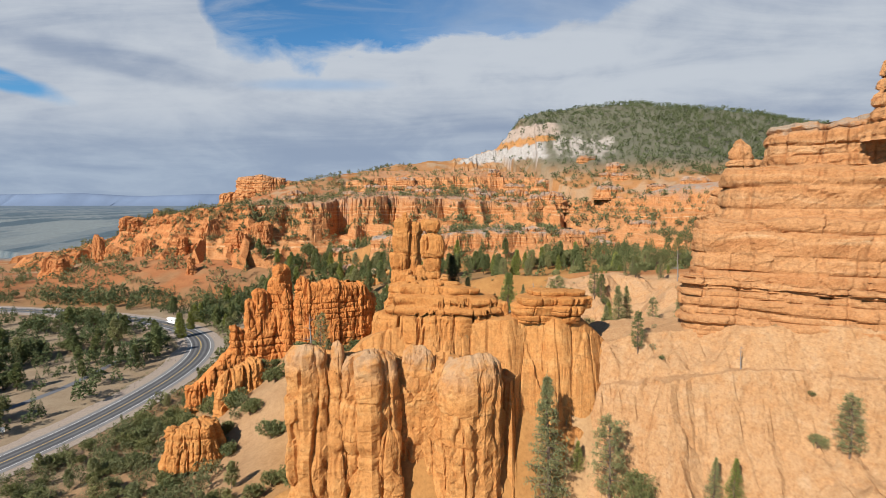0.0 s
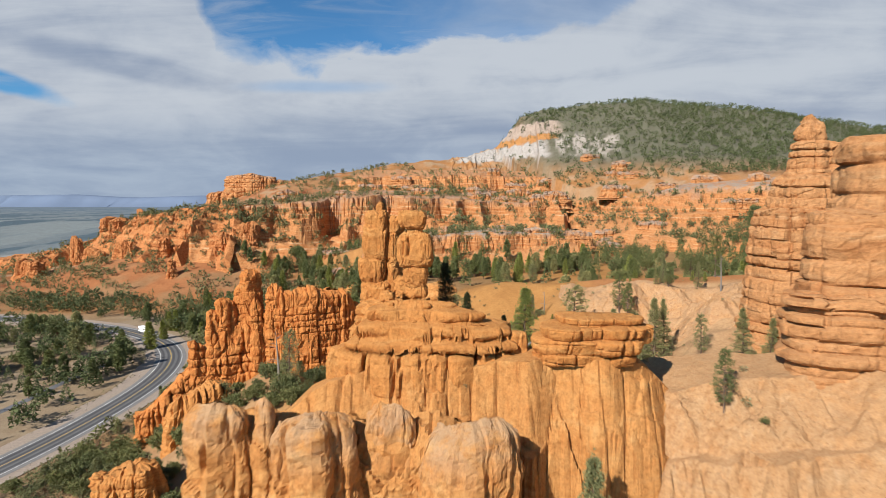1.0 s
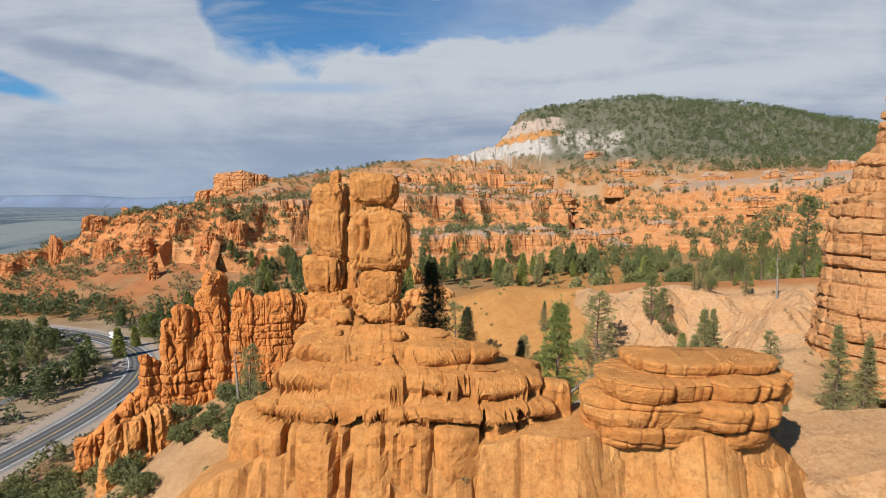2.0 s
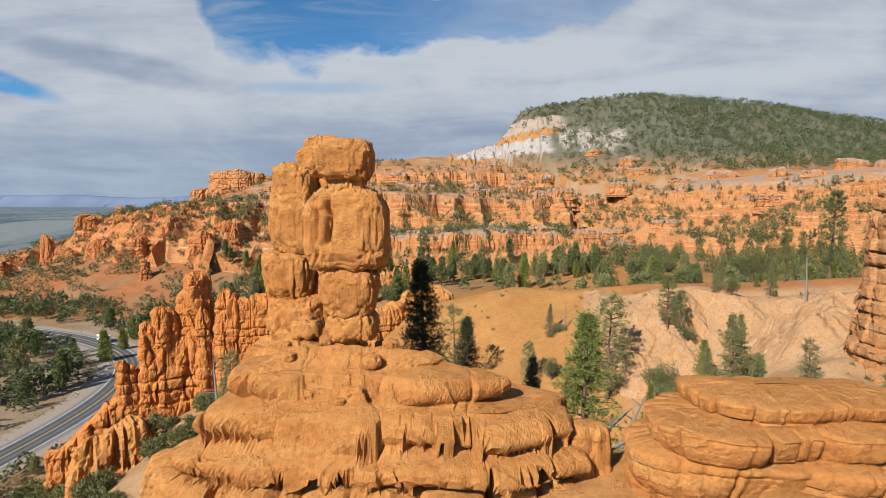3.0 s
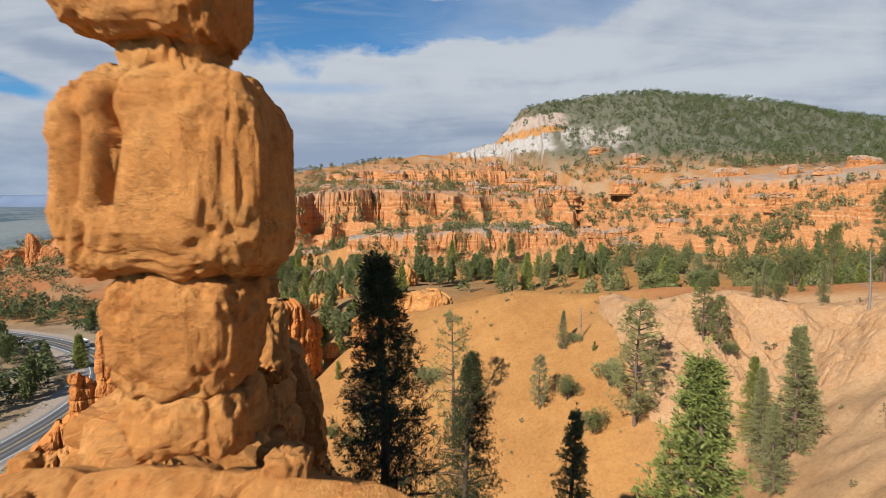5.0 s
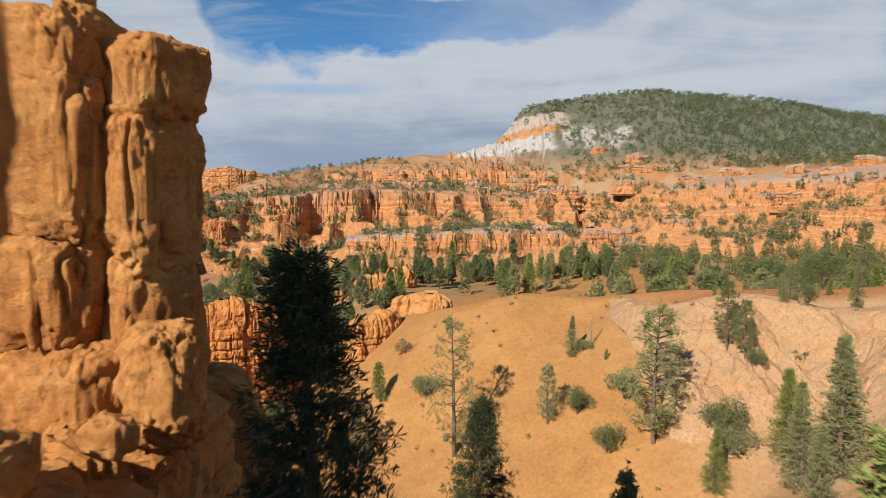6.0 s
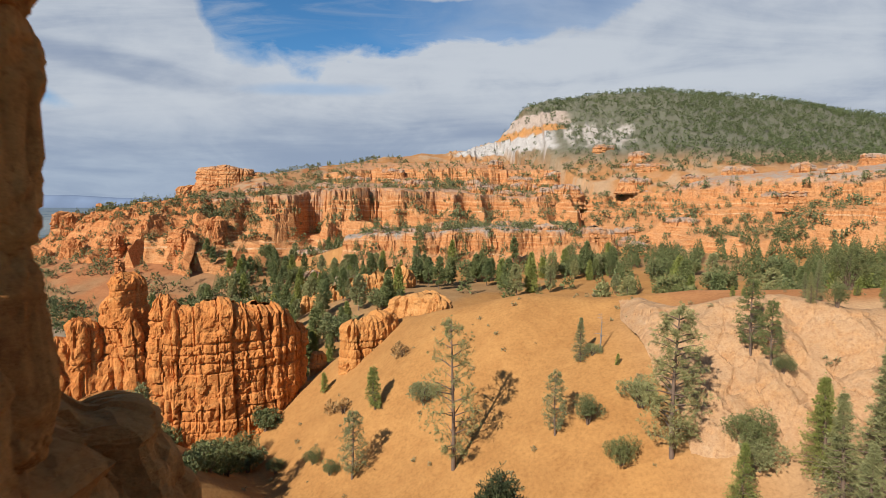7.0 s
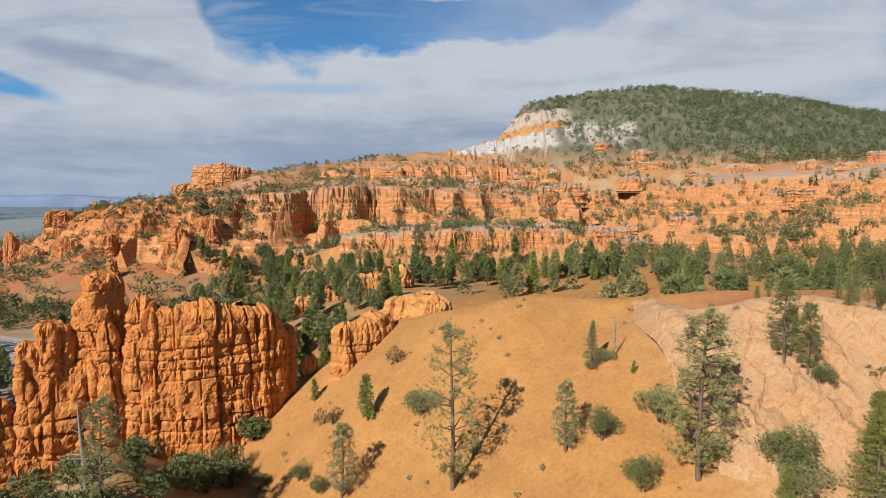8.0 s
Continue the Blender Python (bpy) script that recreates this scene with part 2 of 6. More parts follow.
def ground_z(x, y):
    x, y = np.asarray(x, float), np.asarray(y, float)
    wob = fbm2(x, y, 60, 3, 11)
    base = -2 + 20 * smooth(-88, 25, x + 16 * wob) + 12 * smooth(-90, -25, x) * smooth(185, 260, y) * smooth(30, -30, x) + 8 * smooth(-30, 90, x) * smooth(140, 240, y)
    base = base + 1.6 * fbm2(x, y, 22, 4, 5) * smooth(-95, -70, x)
    base = base - 6 * smooth(700, 1600, y) - 6 * smooth(1600, 4000, y)
    # far tableland behind the upper cliff band
    d, (foot, top), side = along(BAND_UP, x, y - np.interp(x, (92, 125), (24, 42)))
    s = d * -side + 7 * fbm2(x, y, 30, 4, 21) + 3 * fbm2(x, y, 9, 3, 22)
    front = foot + 1.5 + np.minimum(s, 0) * np.where(x < -100, 0.31, 0.17) + 2.5 * fbm2(x, y, 24, 4, 23) - 3.5 * np.abs(fbm2(x, y * 0.35, 13, 3, 24)) * smooth(-70, -10, s) * 3
    behind = top + np.clip(s - 4, 0, 400) * 0.05
    falls = smooth(900, 1500, y) * 200
    far = np.where(s < 0, front, foot + 1.5 + (behind - foot - 1.5) * smooth(0, 6, s)) - falls
    hill = ridge(x, y, HILL, 0.46, 14, 0.46) + 10 * fbm2(x, y, 90, 5, 31) - 9 * np.abs(fbm2(x, y * 0.4, 30, 4, 32)) - falls
    far = np.where(s > 3, blend_max(far, hill, 4), far)
    z = blend_max(base, far, 5)
    d, (foot, top), side = along(BAND_LOW, x, y - 16)
    s = d * -side
    low = np.where(s < 0, foot + 0.3 * s, np.minimum(top, foot + 6 * s) - 0.05 * s - 0.3 * np.maximum(np.abs(x - 17) - 52, 0))
    z = blend_max(z, low + 1.5 * fbm2(x, y, 14, 3, 41), 3)
    # near ridges
    near = ridge(x, y, SADDLE, 0.85, 2.0, 2.0) + 1.2 * fbm2(x, y, 9, 4, 51)
    near = blend_max(near, ridge(x, y, SADDLE_BACK, 1.9, 2.0) + 1.2 * fbm2(x, y, 9, 4, 51), 1.5)
    near = blend_max(near, ridge(x, y, DUNE, 0.74, 4.0) + 0.5 * fbm2(x, y, 12, 3, 52), 3)
    near = blend_max(near, ridge(x, y, FLAT, 0.6, 7.0) + 0.5 * fbm2(x, y, 12, 3, 59), 2)
    near = blend_max(near, ridge(x, y, PALE_EDGE, 1.05, 2.5), 1.5)
    near = blend_max(near, ridge(x, y, SPUR_C, 0.7, 3.0) + 2.0 * fbm2(x, y, 8, 4, 57), 3)
    spurs = np.maximum(ridge(x, y, SPUR_A, 0.85, 3.0), ridge(x, y, SPUR_B, 0.8, 3.0))
    near = blend_max(near, spurs + 4.5 * np.abs(fbm2(x, y, 8, 4, 54)) + 1.0 * fbm2(x, y, 3, 3, 55), 2)
    near = blend_max(near, ridge(x, y, WALL, 0.62, 2.0, 1.7) + 2.6 * fbm2(x, y, 9, 5, 53) - 2.4 * np.abs(fbm2(x, y, 5, 4, 56)) - 1.2 * np.abs(fbm2(x, y, 2.4, 3, 58)), 3)
    z = blend_max(z, near, 4)
    d, _, _ = along(ROAD, x, y)
    return z + (ROAD_Z - 0.25 - z) * smooth(22, 8, d)


STEPS_UP = ((0.34, -3.0, 11.0, 3.0, 0.7, 1.3), (0.10, 8.0, 0.8, 2.5, 1.0, 0.8), (0.08, 9.6, 2.5, 2.5, 0.6, 0.8), (0.14, 12.0, 0.7, 3.0, 1.0, 0.6), (0.11, 13.4, 0.7, 3.0, 0.8, 0.55), (0.23, 16.0, 0.9, 3.5, 0.8, 0.5))
STEPS_RIGHT = ((0.14, 0.0, 9.0, 4.0, 0.6, 1.0), (0.16, 8.0, 0.9, 5.0, 1.0, 0.8), (0.10, 9.0, 9.0, 5.0, 0.4, 0.7), (0.13, 17.5, 0.8, 6.0, 1.0, 0.6), (0.07, 19.0, 5.0, 5.0, 0.4, 0.5), (0.17, 24.0, 0.9, 6.0, 1.0, 0.5), (0.09, 25.5, 0.8, 5.0, 0.8, 0.45), (0.14, 27.0, 9.0, 6.0, 0.3, 0.4))
STEPS_LOW = ((0.26, 0.0, 6.0, 2.0, 0.6, 1.0), (0.26, 6.0, 0.8, 2.0, 1.0, 0.7), (0.14, 7.0, 0.7, 2.0, 0.9, 0.6), (0.20, 8.3, 0.7, 2.2, 1.0, 0.55), (0.14, 9.8, 1.6, 2.5, 0.7, 0.5))
STEPS_RED = ((0.22, -12.0, 9.0, 5.0, 0.5, 1.4), (0.13, -1.0, 1.0, 5.0, 1.0, 1.2), (0.22, 3.0, 9.0, 4.0, 0.6, 1.1), (0.15, 11.0, 1.2, 5.0, 1.0, 1.0), (0.13, 14.0, 1.0, 4.0, 1.0, 0.9), (0.15, 18.0, 1.0, 6.0, 1.0, 0.8))
LINE_TABLE = [(-90, 522, 58, 74), (-70, 516, 59, 76), (-35, 524, 60, 78), (0, 514, 61, 78.5), (35, 506, 61, 79), (60, 512, 61, 77), (90, 506, 60, 77), (130, 520, 60, 74)]
CLIFFS = {  # line, steps, (spur length, spur spacing), talus lift, slope behind, slope falls after, grain of the forms, seed
    "up": (BAND_UP, STEPS_UP, (18.0, 19.0), 4.0, 0.10, 999, 1.0, 401),
    "right": (BAND_UP, STEPS_RIGHT, (19.0, 30.0), 4.0, 0.10, 999, 1.0, 402),
    "low": (BAND_LOW, STEPS_LOW, (7.0, 15.0), 2.0, 0.02, 999, 1.0, 403),
    "red": (BAND_UP, STEPS_RED, (22.0, 26.0), 4.0, 0.0, 24, 1.0, 404),
    "table": (LINE_TABLE, STEPS_UP, (16.0, 17.0), 4.0, 0.16, 999, 1.0, 405),
    "face": ([(-15, 64.8, 20, 38), (-10, 64.6, 22, 42.6), (-6, 64.4, 22, 44.6), (0, 64.3, 22, 45.3), (8, 63.6, 22, 45.5), (14, 63.4, 22, 45.5), (17, 64.2, 22, 44.6), (21, 66.5, 24, 41.4), (27, 69.5, 26, 39.5)],
             ((0.50, -6.0, 6.0, 1.2, 0.30, 1.0), (0.24, -0.4, 1.2, 1.0, 0.36, 0.8), (0.10, 1.0, 1.0, 0.8, 0.25, 0.6), (0.16, 2.0, 1.3, 0.6, 0.2, 0.5)), (1.7, 5.0), 0.0, 0.0, 999, 0.42, 407),
    "apron": ([(12, 66.2, 20, 39.5), (16, 64.8, 22, 41.5), (20, 63.4, 24, 42.6), (26, 61.4, 26.5, 43.6), (31, 59.2, 28, 44.6), (38, 55.2, 29, 45.6), (48, 50.4, 30, 47), (66, 42, 32, 50)],
              ((0.50, -17.0, 14.0, 1.6, 0.25, 1.0), (0.28, -3.0, 3.6, 1.2, 0.3, 0.8), (0.22, 1.5, 3.6, 1.0, 0.15, 0.4)), (1.8, 5.5), 0.0, 0.12, 999, 0.34, 408)}


def cliff_z(which, x, y):
    """Height of a band of cliffs: talus, then benches and walls that step back, cut into spurs and cracked pillars. Also how capped it is."""
    line, steps, rib, lift, back, ends, g, seed = CLIFFS[which]
    lx, ly, lf, lt = (np.array([p[i] for p in line], float) for i in range(4))
    slope = np.gradient(np.interp(np.arange(-420, 421, 10.0), lx, ly), 10.0)
    cosine = 1 / np.hypot(1, np.interp(x, np.arange(-420, 421, 10.0), slope))
    foot, top = np.interp(x, lx, lf), np.interp(x, lx, lt)
    s = (y - np.interp(x, lx, ly)) * cosine + 6 * g * fbm2(x, y, 70 * g, 2, seed)
    wx = x + 5 * g * fbm2(x, y, 22 * g, 3, seed + 1)
    n1 = noise2(wx / rib[1], y / rib[1] * 0.4, seed + 2)
    n2 = noise2(wx / rib[1] * 2.6 + 9, y / rib[1] * 1.3, seed + 3)
    warp = rib[0] * (1.3 * (1 - np.abs(2 * n1 - 1) * 1.7) - 0.35) + 0.6 * rib[0] * (0.5 - np.abs(2 * n2 - 1))
    gap, who = cells(x + 1.5 * g * fbm2(x, y, 5 * g, 2, seed + 4), y * 0.55, 4.6 * g, seed + 5)
    gap2, who2 = cells(x + 70, y * 0.6, 1.9 * g, seed + 6)
    pillar = g * (4.2 * (who - 0.5) - 3.4 * np.exp(-(gap / g / 0.6) ** 2) + 1.3 * (who2 - 0.5) - 1.0 * np.exp(-(gap2 / g / 0.3) ** 2))
    massive = np.interp(x, (-25, 0, 95), (1.0, 0.40, 0.40)) if which == "up" else {"right": 0.55, "low": 0.45}.get(which, 1.0)
    pillar, warp = pillar * massive, warp * (0.5 + 0.5 * massive)
    H = top - foot - lift + 6.0 * g * fbm2(x, y, 30 * g, 4, seed + 7)
    gully = 4.8 * g * np.abs(fbm2(wx, y * 0.35, 9 * g, 3, seed + 8))
    z = foot + lift + 0.58 * np.minimum(s + 0.8 * warp, 0) - gully * smooth(4 * g, -6 * g, s)
    capped = 0
    for k, (share, off, wide, vary, cut, how) in enumerate(steps):
        sk = s + how * warp + cut * pillar + vary * 2 * fbm2(x, y, 8.5 * g, 3, seed + 10 + k) - off
        t = np.clip(sk / wide, 0, 1)
        z = z + H * share * t
        capped = t
    if which in ("up", "right"):
        z = z - 26 * (smooth(88, 99, x) if which == "up" else smooth(95, 84, x))
    over = np.maximum(s - steps[-1][1] - 1, 0)
    z = z + back * over - 0.5 * np.maximum(s - ends, 0) + 0.9 * g * fbm2(x, y, 5 * g, 4, seed + 30)
    return z, capped


def pale_z(x, y):
    """The pale eroded rock over the shoulder's edge: lobes and gullies that run down the slope, dying out into the soil around."""
    d, _, side = along(PALE_EDGE, x, y)
    down = np.where(side > 0, d, -d)
    mask = smooth(-4.5, -0.5, down) * smooth(19, 13, down) * smooth(26, 31, x + 0.2 * (150 - y)) * smooth(70, 62, x)
    wx = x + 0.35 * y + 2.2 * fbm2(x, y, 7, 3, 501)
    lobes = 1 - np.abs(2 * noise2(wx / 6.0, (y - 0.35 * x) / 22.0, 502) - 1) * 1.9
    rills = 1 - np.abs(2 * noise2(wx / 1.9, (y - 0.35 * x) / 9.0, 503) - 1) * 1.9
    gap, who = cells(x + 0.9 * fbm2(x, y, 4, 2, 504), y, 3.2, 505)
    relief = 2.1 * lobes + 0.6 * rills + 0.5 * (who - 0.5) - 0.25 * np.exp(-(gap / 0.3) ** 2) + 1.6 * fbm2(x, y, 3.4, 4, 506)
    steep = smooth(0.5, 3.5, down)
    return ground_z(x, y) - 0.7 + mask * (1.35 + relief * (0.25 + 0.75 * steep))


def land_z(x, y):
    """Ground or cliff, whichever stands higher."""
    x, y = np.asarray(x, float), np.asarray(y, float)
    z = ground_z(x, y)
    for which, x0, x1, y0, y1 in (("up", -168, 92, 370, 520), ("right", 92, 330, 260, 480), ("low", -38, 72, 310, 350), ("red", -420, -132, 400, 600), ("table", -90, 130, 470, 570), ("face", -15, 27, 54, 70), ("apron", 12, 66, 38, 70)):
        inside = (x >= x0) & (x <= x1) & (y >= y0) & (y <= y1)
        z = np.where(inside, np.maximum(z, cliff_z(which, x, y)[0]), z)
    inside = (x >= 28) & (x <= 66) & (y >= 112) & (y <= 156)
    return np.where(inside, np.maximum(z, pale_z(x, y)), z)


def unit(v):
    return v / (np.linalg.norm(v, axis=-1, keepdims=True) + 1e-9)


def mesh_from(name, verts, faces, mats, shade=True):
    me = bpy.data.meshes.new(name)
    verts, faces = np.asarray(verts, np.float32), np.asarray(faces, np.int32)
    me.vertices.add(len(verts))
    me.vertices.foreach_set("co", verts.ravel())
    k = faces.shape[1]
    me.loops.add(faces.size)
    me.loops.foreach_set("vertex_index", faces.ravel())
    me.polygons.add(len(faces))
    me.polygons.foreach_set("loop_start", np.arange(0, faces.size, k, dtype=np.int32))
    me.polygons.foreach_set("use_smooth", np.full(len(faces), shade))
    for m in (mats if isinstance(mats, (list, tuple)) else [mats]):
        me.materials.append(m)
    me.update()
    me.validate()
    return me


def grid_faces(rows, cols, closed=False):
    i, j = np.meshgrid(np.arange(rows - 1), np.arange(cols if closed else cols - 1), indexing="ij")
    i, j = i.ravel(), j.ravel()
    j2 = (j + 1) % cols
    return np.stack([i * cols + j, i * cols + j2, (i + 1) * cols + j2, (i + 1) * cols + j], 1)


def point_colours(me, name, rgb):
    a = me.attributes.new(name, "FLOAT_COLOR", "POINT")
    a.data.foreach_set("color", np.concatenate([rgb, np.ones((len(rgb), 1))], 1).astype(np.float32).ravel())


def point_values(me, name, v):
    a = me.attributes.new(name, "FLOAT", "POINT")
    a.data.foreach_set("value", np.asarray(v, np.float32).ravel())


# ---------------------------------------------------------------- materials
def material(name):
    m = bpy.data.materials.new(name)
    m.use_nodes = True
    return m, Nodes(m.node_tree)


def finish(n, colour, rough=0.9, height=None, strength=0.4, distance=0.1, spec=0.15):
    b = n.add("ShaderNodeBsdfPrincipled", {"Base Color": colour, "Roughness": rough, "Specular IOR Level": spec})
    if height is not None:
        n.tree.links.new(n.add("ShaderNodeBump", {"Strength": strength, "Distance": distance, "Height": height}).outputs[0], b.inputs["Normal"])
    n.add("ShaderNodeOutputMaterial", {0: b.outputs[0]})


def rock(name, dark, main, light, pale, band=1.6, grain=1.0, tint=(1.09, 1.12, 0.98), cap=(0.46, 0.37, 0.295), relief=1.0, bedded=1.0):
    """Layered sandstone and limestone: beds by height, stains, grain, cracks, a weathered cap. grain: below 1 for coarser, farther rock."""
    dark, main, light, pale, cap = (tuple(0.675 * v * k for v, k in zip(c, tint)) for c in (dark, main, light, pale, cap))
    m, n = material(name)
    here = n.add("ShaderNodeNewGeometry").outputs
    at = here["Position"]
    facing = n.add("ShaderNodeSeparateXYZ", {0: here["Normal"]}).outputs[2]
    sep = n.add("ShaderNodeSeparateXYZ", {0: at}).outputs
    warp = n.noise(at, 0.08 * grain, 3)
    bed = n.math("ADD", n.math("DIVIDE", sep[2], band), n.math("MULTIPLY", warp, 3.0))
    beds = n.add("ShaderNodeTexNoise", {"W": bed, "Scale": 1.0, "Detail": 6.0, "Roughness": 0.7}, noise_dimensions="1D").outputs[0]
    tone = n.ramp(beds, [(0.28, dark), (0.46, main), (0.60, light), (0.72, pale)])
    blot = n.noise(at, 0.30 * grain, 7, 0.62, 0.4)
    if bedded < 1:
        tone = n.mix(bedded, n.ramp(n.noise(at, 0.55 * grain, 8, 0.66, 0.5), [(0.30, dark), (0.45, main), (0.58, light), (0.74, pale)]), tone)
    tone = n.mix(n.span(blot, 0.40, 0.62, 0, 0.85), tone, n.mix(n.span(blot, 0.5, 0.72), main, light))
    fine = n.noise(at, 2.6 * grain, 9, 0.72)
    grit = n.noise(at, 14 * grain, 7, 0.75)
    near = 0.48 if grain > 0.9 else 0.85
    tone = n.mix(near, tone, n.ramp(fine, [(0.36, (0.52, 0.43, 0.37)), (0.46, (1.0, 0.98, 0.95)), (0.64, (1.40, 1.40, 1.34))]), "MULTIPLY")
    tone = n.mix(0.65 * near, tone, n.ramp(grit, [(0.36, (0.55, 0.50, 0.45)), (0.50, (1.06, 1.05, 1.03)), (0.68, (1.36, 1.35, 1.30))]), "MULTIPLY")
    streak = n.noise(n.add("ShaderNodeMapping", {0: at, 3: (1.6, 1.6, 0.12)}).outputs[0], 1.0 * grain, 6, 0.65)
    tone = n.mix(n.span(streak, 0.56, 0.78, 0, 0.5), tone, light)
    tone = n.mix(n.span(streak, 0.42, 0.26, 0, 0.5), tone, dark)
    dusty = n.span(n.math("ADD", facing, n.math("MULTIPLY", n.math("SUBTRACT", blot, 0.5), 0.9)), 0.50, 0.86, 0.0, 0.75)
    tone = n.mix(dusty, tone, n.mix(n.span(fine, 0.36, 0.66), main, light))
    crackle = n.add("ShaderNodeTexVoronoi", {"Vector": n.add("ShaderNodeVectorMath", {0: n.add("ShaderNodeMapping", {0: at, 3: (1, 1, 0.45)}).outputs[0], 1: n.add("ShaderNodeTexNoise", {"Vector": at, "Scale": 1.2 * grain, "Detail": 4.0}).outputs[1]}, operation="ADD").outputs[0], "Scale": 0.55 * grain}, feature="DISTANCE_TO_EDGE").outputs[0]
    seam = n.span(crackle, 0.0, 0.05)
    capv = n.add("ShaderNodeAttribute", attribute_name="cap").outputs["Fac"]
    capf = n.math("MULTIPLY", capv, n.span(n.noise(at, 0.5 * grain, 6, 0.7), 0.35, 0.6), clamp=True)
    tone = n.mix(capf, tone, n.mix(fine, tuple(c * 0.75 for c in cap), cap))
    high = n.math("ADD", n.math("MULTIPLY", fine, 1.0), n.math("ADD", n.math("MULTIPLY", beds, 0.25 if grain > 0.9 else 0.8), n.math("MULTIPLY", grit, 0.5)))
    high = n.math("ADD", high, n.math("MULTIPLY", seam, 0.06))
    # pits: low values of this noise darken the tone and sink the bump
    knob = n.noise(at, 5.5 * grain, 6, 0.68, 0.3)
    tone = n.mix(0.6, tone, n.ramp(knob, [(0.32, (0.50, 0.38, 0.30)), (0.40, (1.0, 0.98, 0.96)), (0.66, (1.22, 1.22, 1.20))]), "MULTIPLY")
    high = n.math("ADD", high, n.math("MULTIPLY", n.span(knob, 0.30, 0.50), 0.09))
    warped = n.add("ShaderNodeVectorMath", {0: n.add("ShaderNodeMapping", {0: at, 3: (1, 1, 0.6)}).outputs[0], 1: n.add("ShaderNodeVectorMath", {0: n.add("ShaderNodeTexNoise", {"Vector": at, "Scale": 4.0 * grain, "Detail": 3.0}).outputs[1], "Scale": 0.35 / grain}, operation="SCALE").outputs[0]}, operation="ADD").outputs[0]
    lumps = n.add("ShaderNodeTexVoronoi", {"Vector": warped, "Scale": 6.5 * grain, "Randomness": 1.0}, feature="SMOOTH_F1").outputs["Distance"]
    high = n.math("SUBTRACT", high, n.math("MULTIPLY", lumps, 0.13))
    rill = n.noise(n.add("ShaderNodeMapping", {0: at, 3: (5.0, 5.0, 0.5)}).outputs[0], 1.0 * grain, 5, 0.6)
    high = n.math("ADD", high, n.math("ADD", n.math("MULTIPLY", streak, 0.8), n.math("MULTIPLY", rill, 0.18)))
    finish(n, tone, 0.93, high, 0.60 * relief, 0.40 / grain, 0.1)
    return m


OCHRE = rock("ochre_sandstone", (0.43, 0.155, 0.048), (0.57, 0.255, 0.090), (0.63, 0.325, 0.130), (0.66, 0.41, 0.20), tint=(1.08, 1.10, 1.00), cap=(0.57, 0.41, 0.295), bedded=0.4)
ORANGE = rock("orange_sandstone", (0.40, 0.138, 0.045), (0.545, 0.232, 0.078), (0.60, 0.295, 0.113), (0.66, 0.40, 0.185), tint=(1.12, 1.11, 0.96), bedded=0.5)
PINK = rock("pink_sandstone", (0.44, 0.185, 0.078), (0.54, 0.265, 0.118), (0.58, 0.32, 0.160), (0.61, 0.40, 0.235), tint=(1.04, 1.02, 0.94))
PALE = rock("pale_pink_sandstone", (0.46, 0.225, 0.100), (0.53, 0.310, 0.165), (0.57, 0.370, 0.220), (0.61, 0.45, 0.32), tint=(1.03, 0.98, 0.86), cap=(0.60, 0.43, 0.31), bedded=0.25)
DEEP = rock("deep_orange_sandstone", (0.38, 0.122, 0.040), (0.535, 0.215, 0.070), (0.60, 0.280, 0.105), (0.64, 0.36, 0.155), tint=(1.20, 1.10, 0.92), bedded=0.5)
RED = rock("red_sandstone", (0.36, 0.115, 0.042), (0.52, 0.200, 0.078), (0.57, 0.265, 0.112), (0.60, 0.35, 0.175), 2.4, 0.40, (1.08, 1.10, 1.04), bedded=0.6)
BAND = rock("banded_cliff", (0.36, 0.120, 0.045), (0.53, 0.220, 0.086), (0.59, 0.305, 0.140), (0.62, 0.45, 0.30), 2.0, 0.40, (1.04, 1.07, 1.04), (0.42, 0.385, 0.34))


def soil():
    m, n = material("canyon_soil")
    at = n.add("ShaderNodeNewGeometry").outputs["Position"]
    c = n.add("ShaderNodeAttribute", attribute_name="soil").outputs["Color"]
    fine = n.noise(at, 2.5, 8, 0.7)
    wide = n.noise(at, 0.16, 6, 0.6)
    c = n.mix(1.0, c, (0.65, 0.735, 0.725), "MULTIPLY")
    c = n.mix(0.5, c, n.ramp(fine, [(0.3, (0.56, 0.52, 0.48)), (0.5, (1.0, 1.0, 1.0)), (0.7, (1.32, 1.32, 1.28))]), "MULTIPLY")
    c = n.mix(0.35, c, n.ramp(n.noise(at, 0.55, 7, 0.68, 0.6), [(0.3, (0.72, 0.62, 0.56)), (0.5, (1.0, 1.0, 1.0)), (0.7, (1.22, 1.26, 1.28))]), "MULTIPLY")
    c = n.mix(0.6, c, n.ramp(wide, [(0.3, (0.80, 0.74, 0.70)), (0.7, (1.14, 1.14, 1.12))]), "MULTIPLY")
    high = n.math("ADD", fine, n.math("MULTIPLY", n.noise(at, 9, 5, 0.7), 0.4))
    finish(n, c, 0.95, high, 0.35, 0.10, 0.08)
    return m


SOIL = soil()


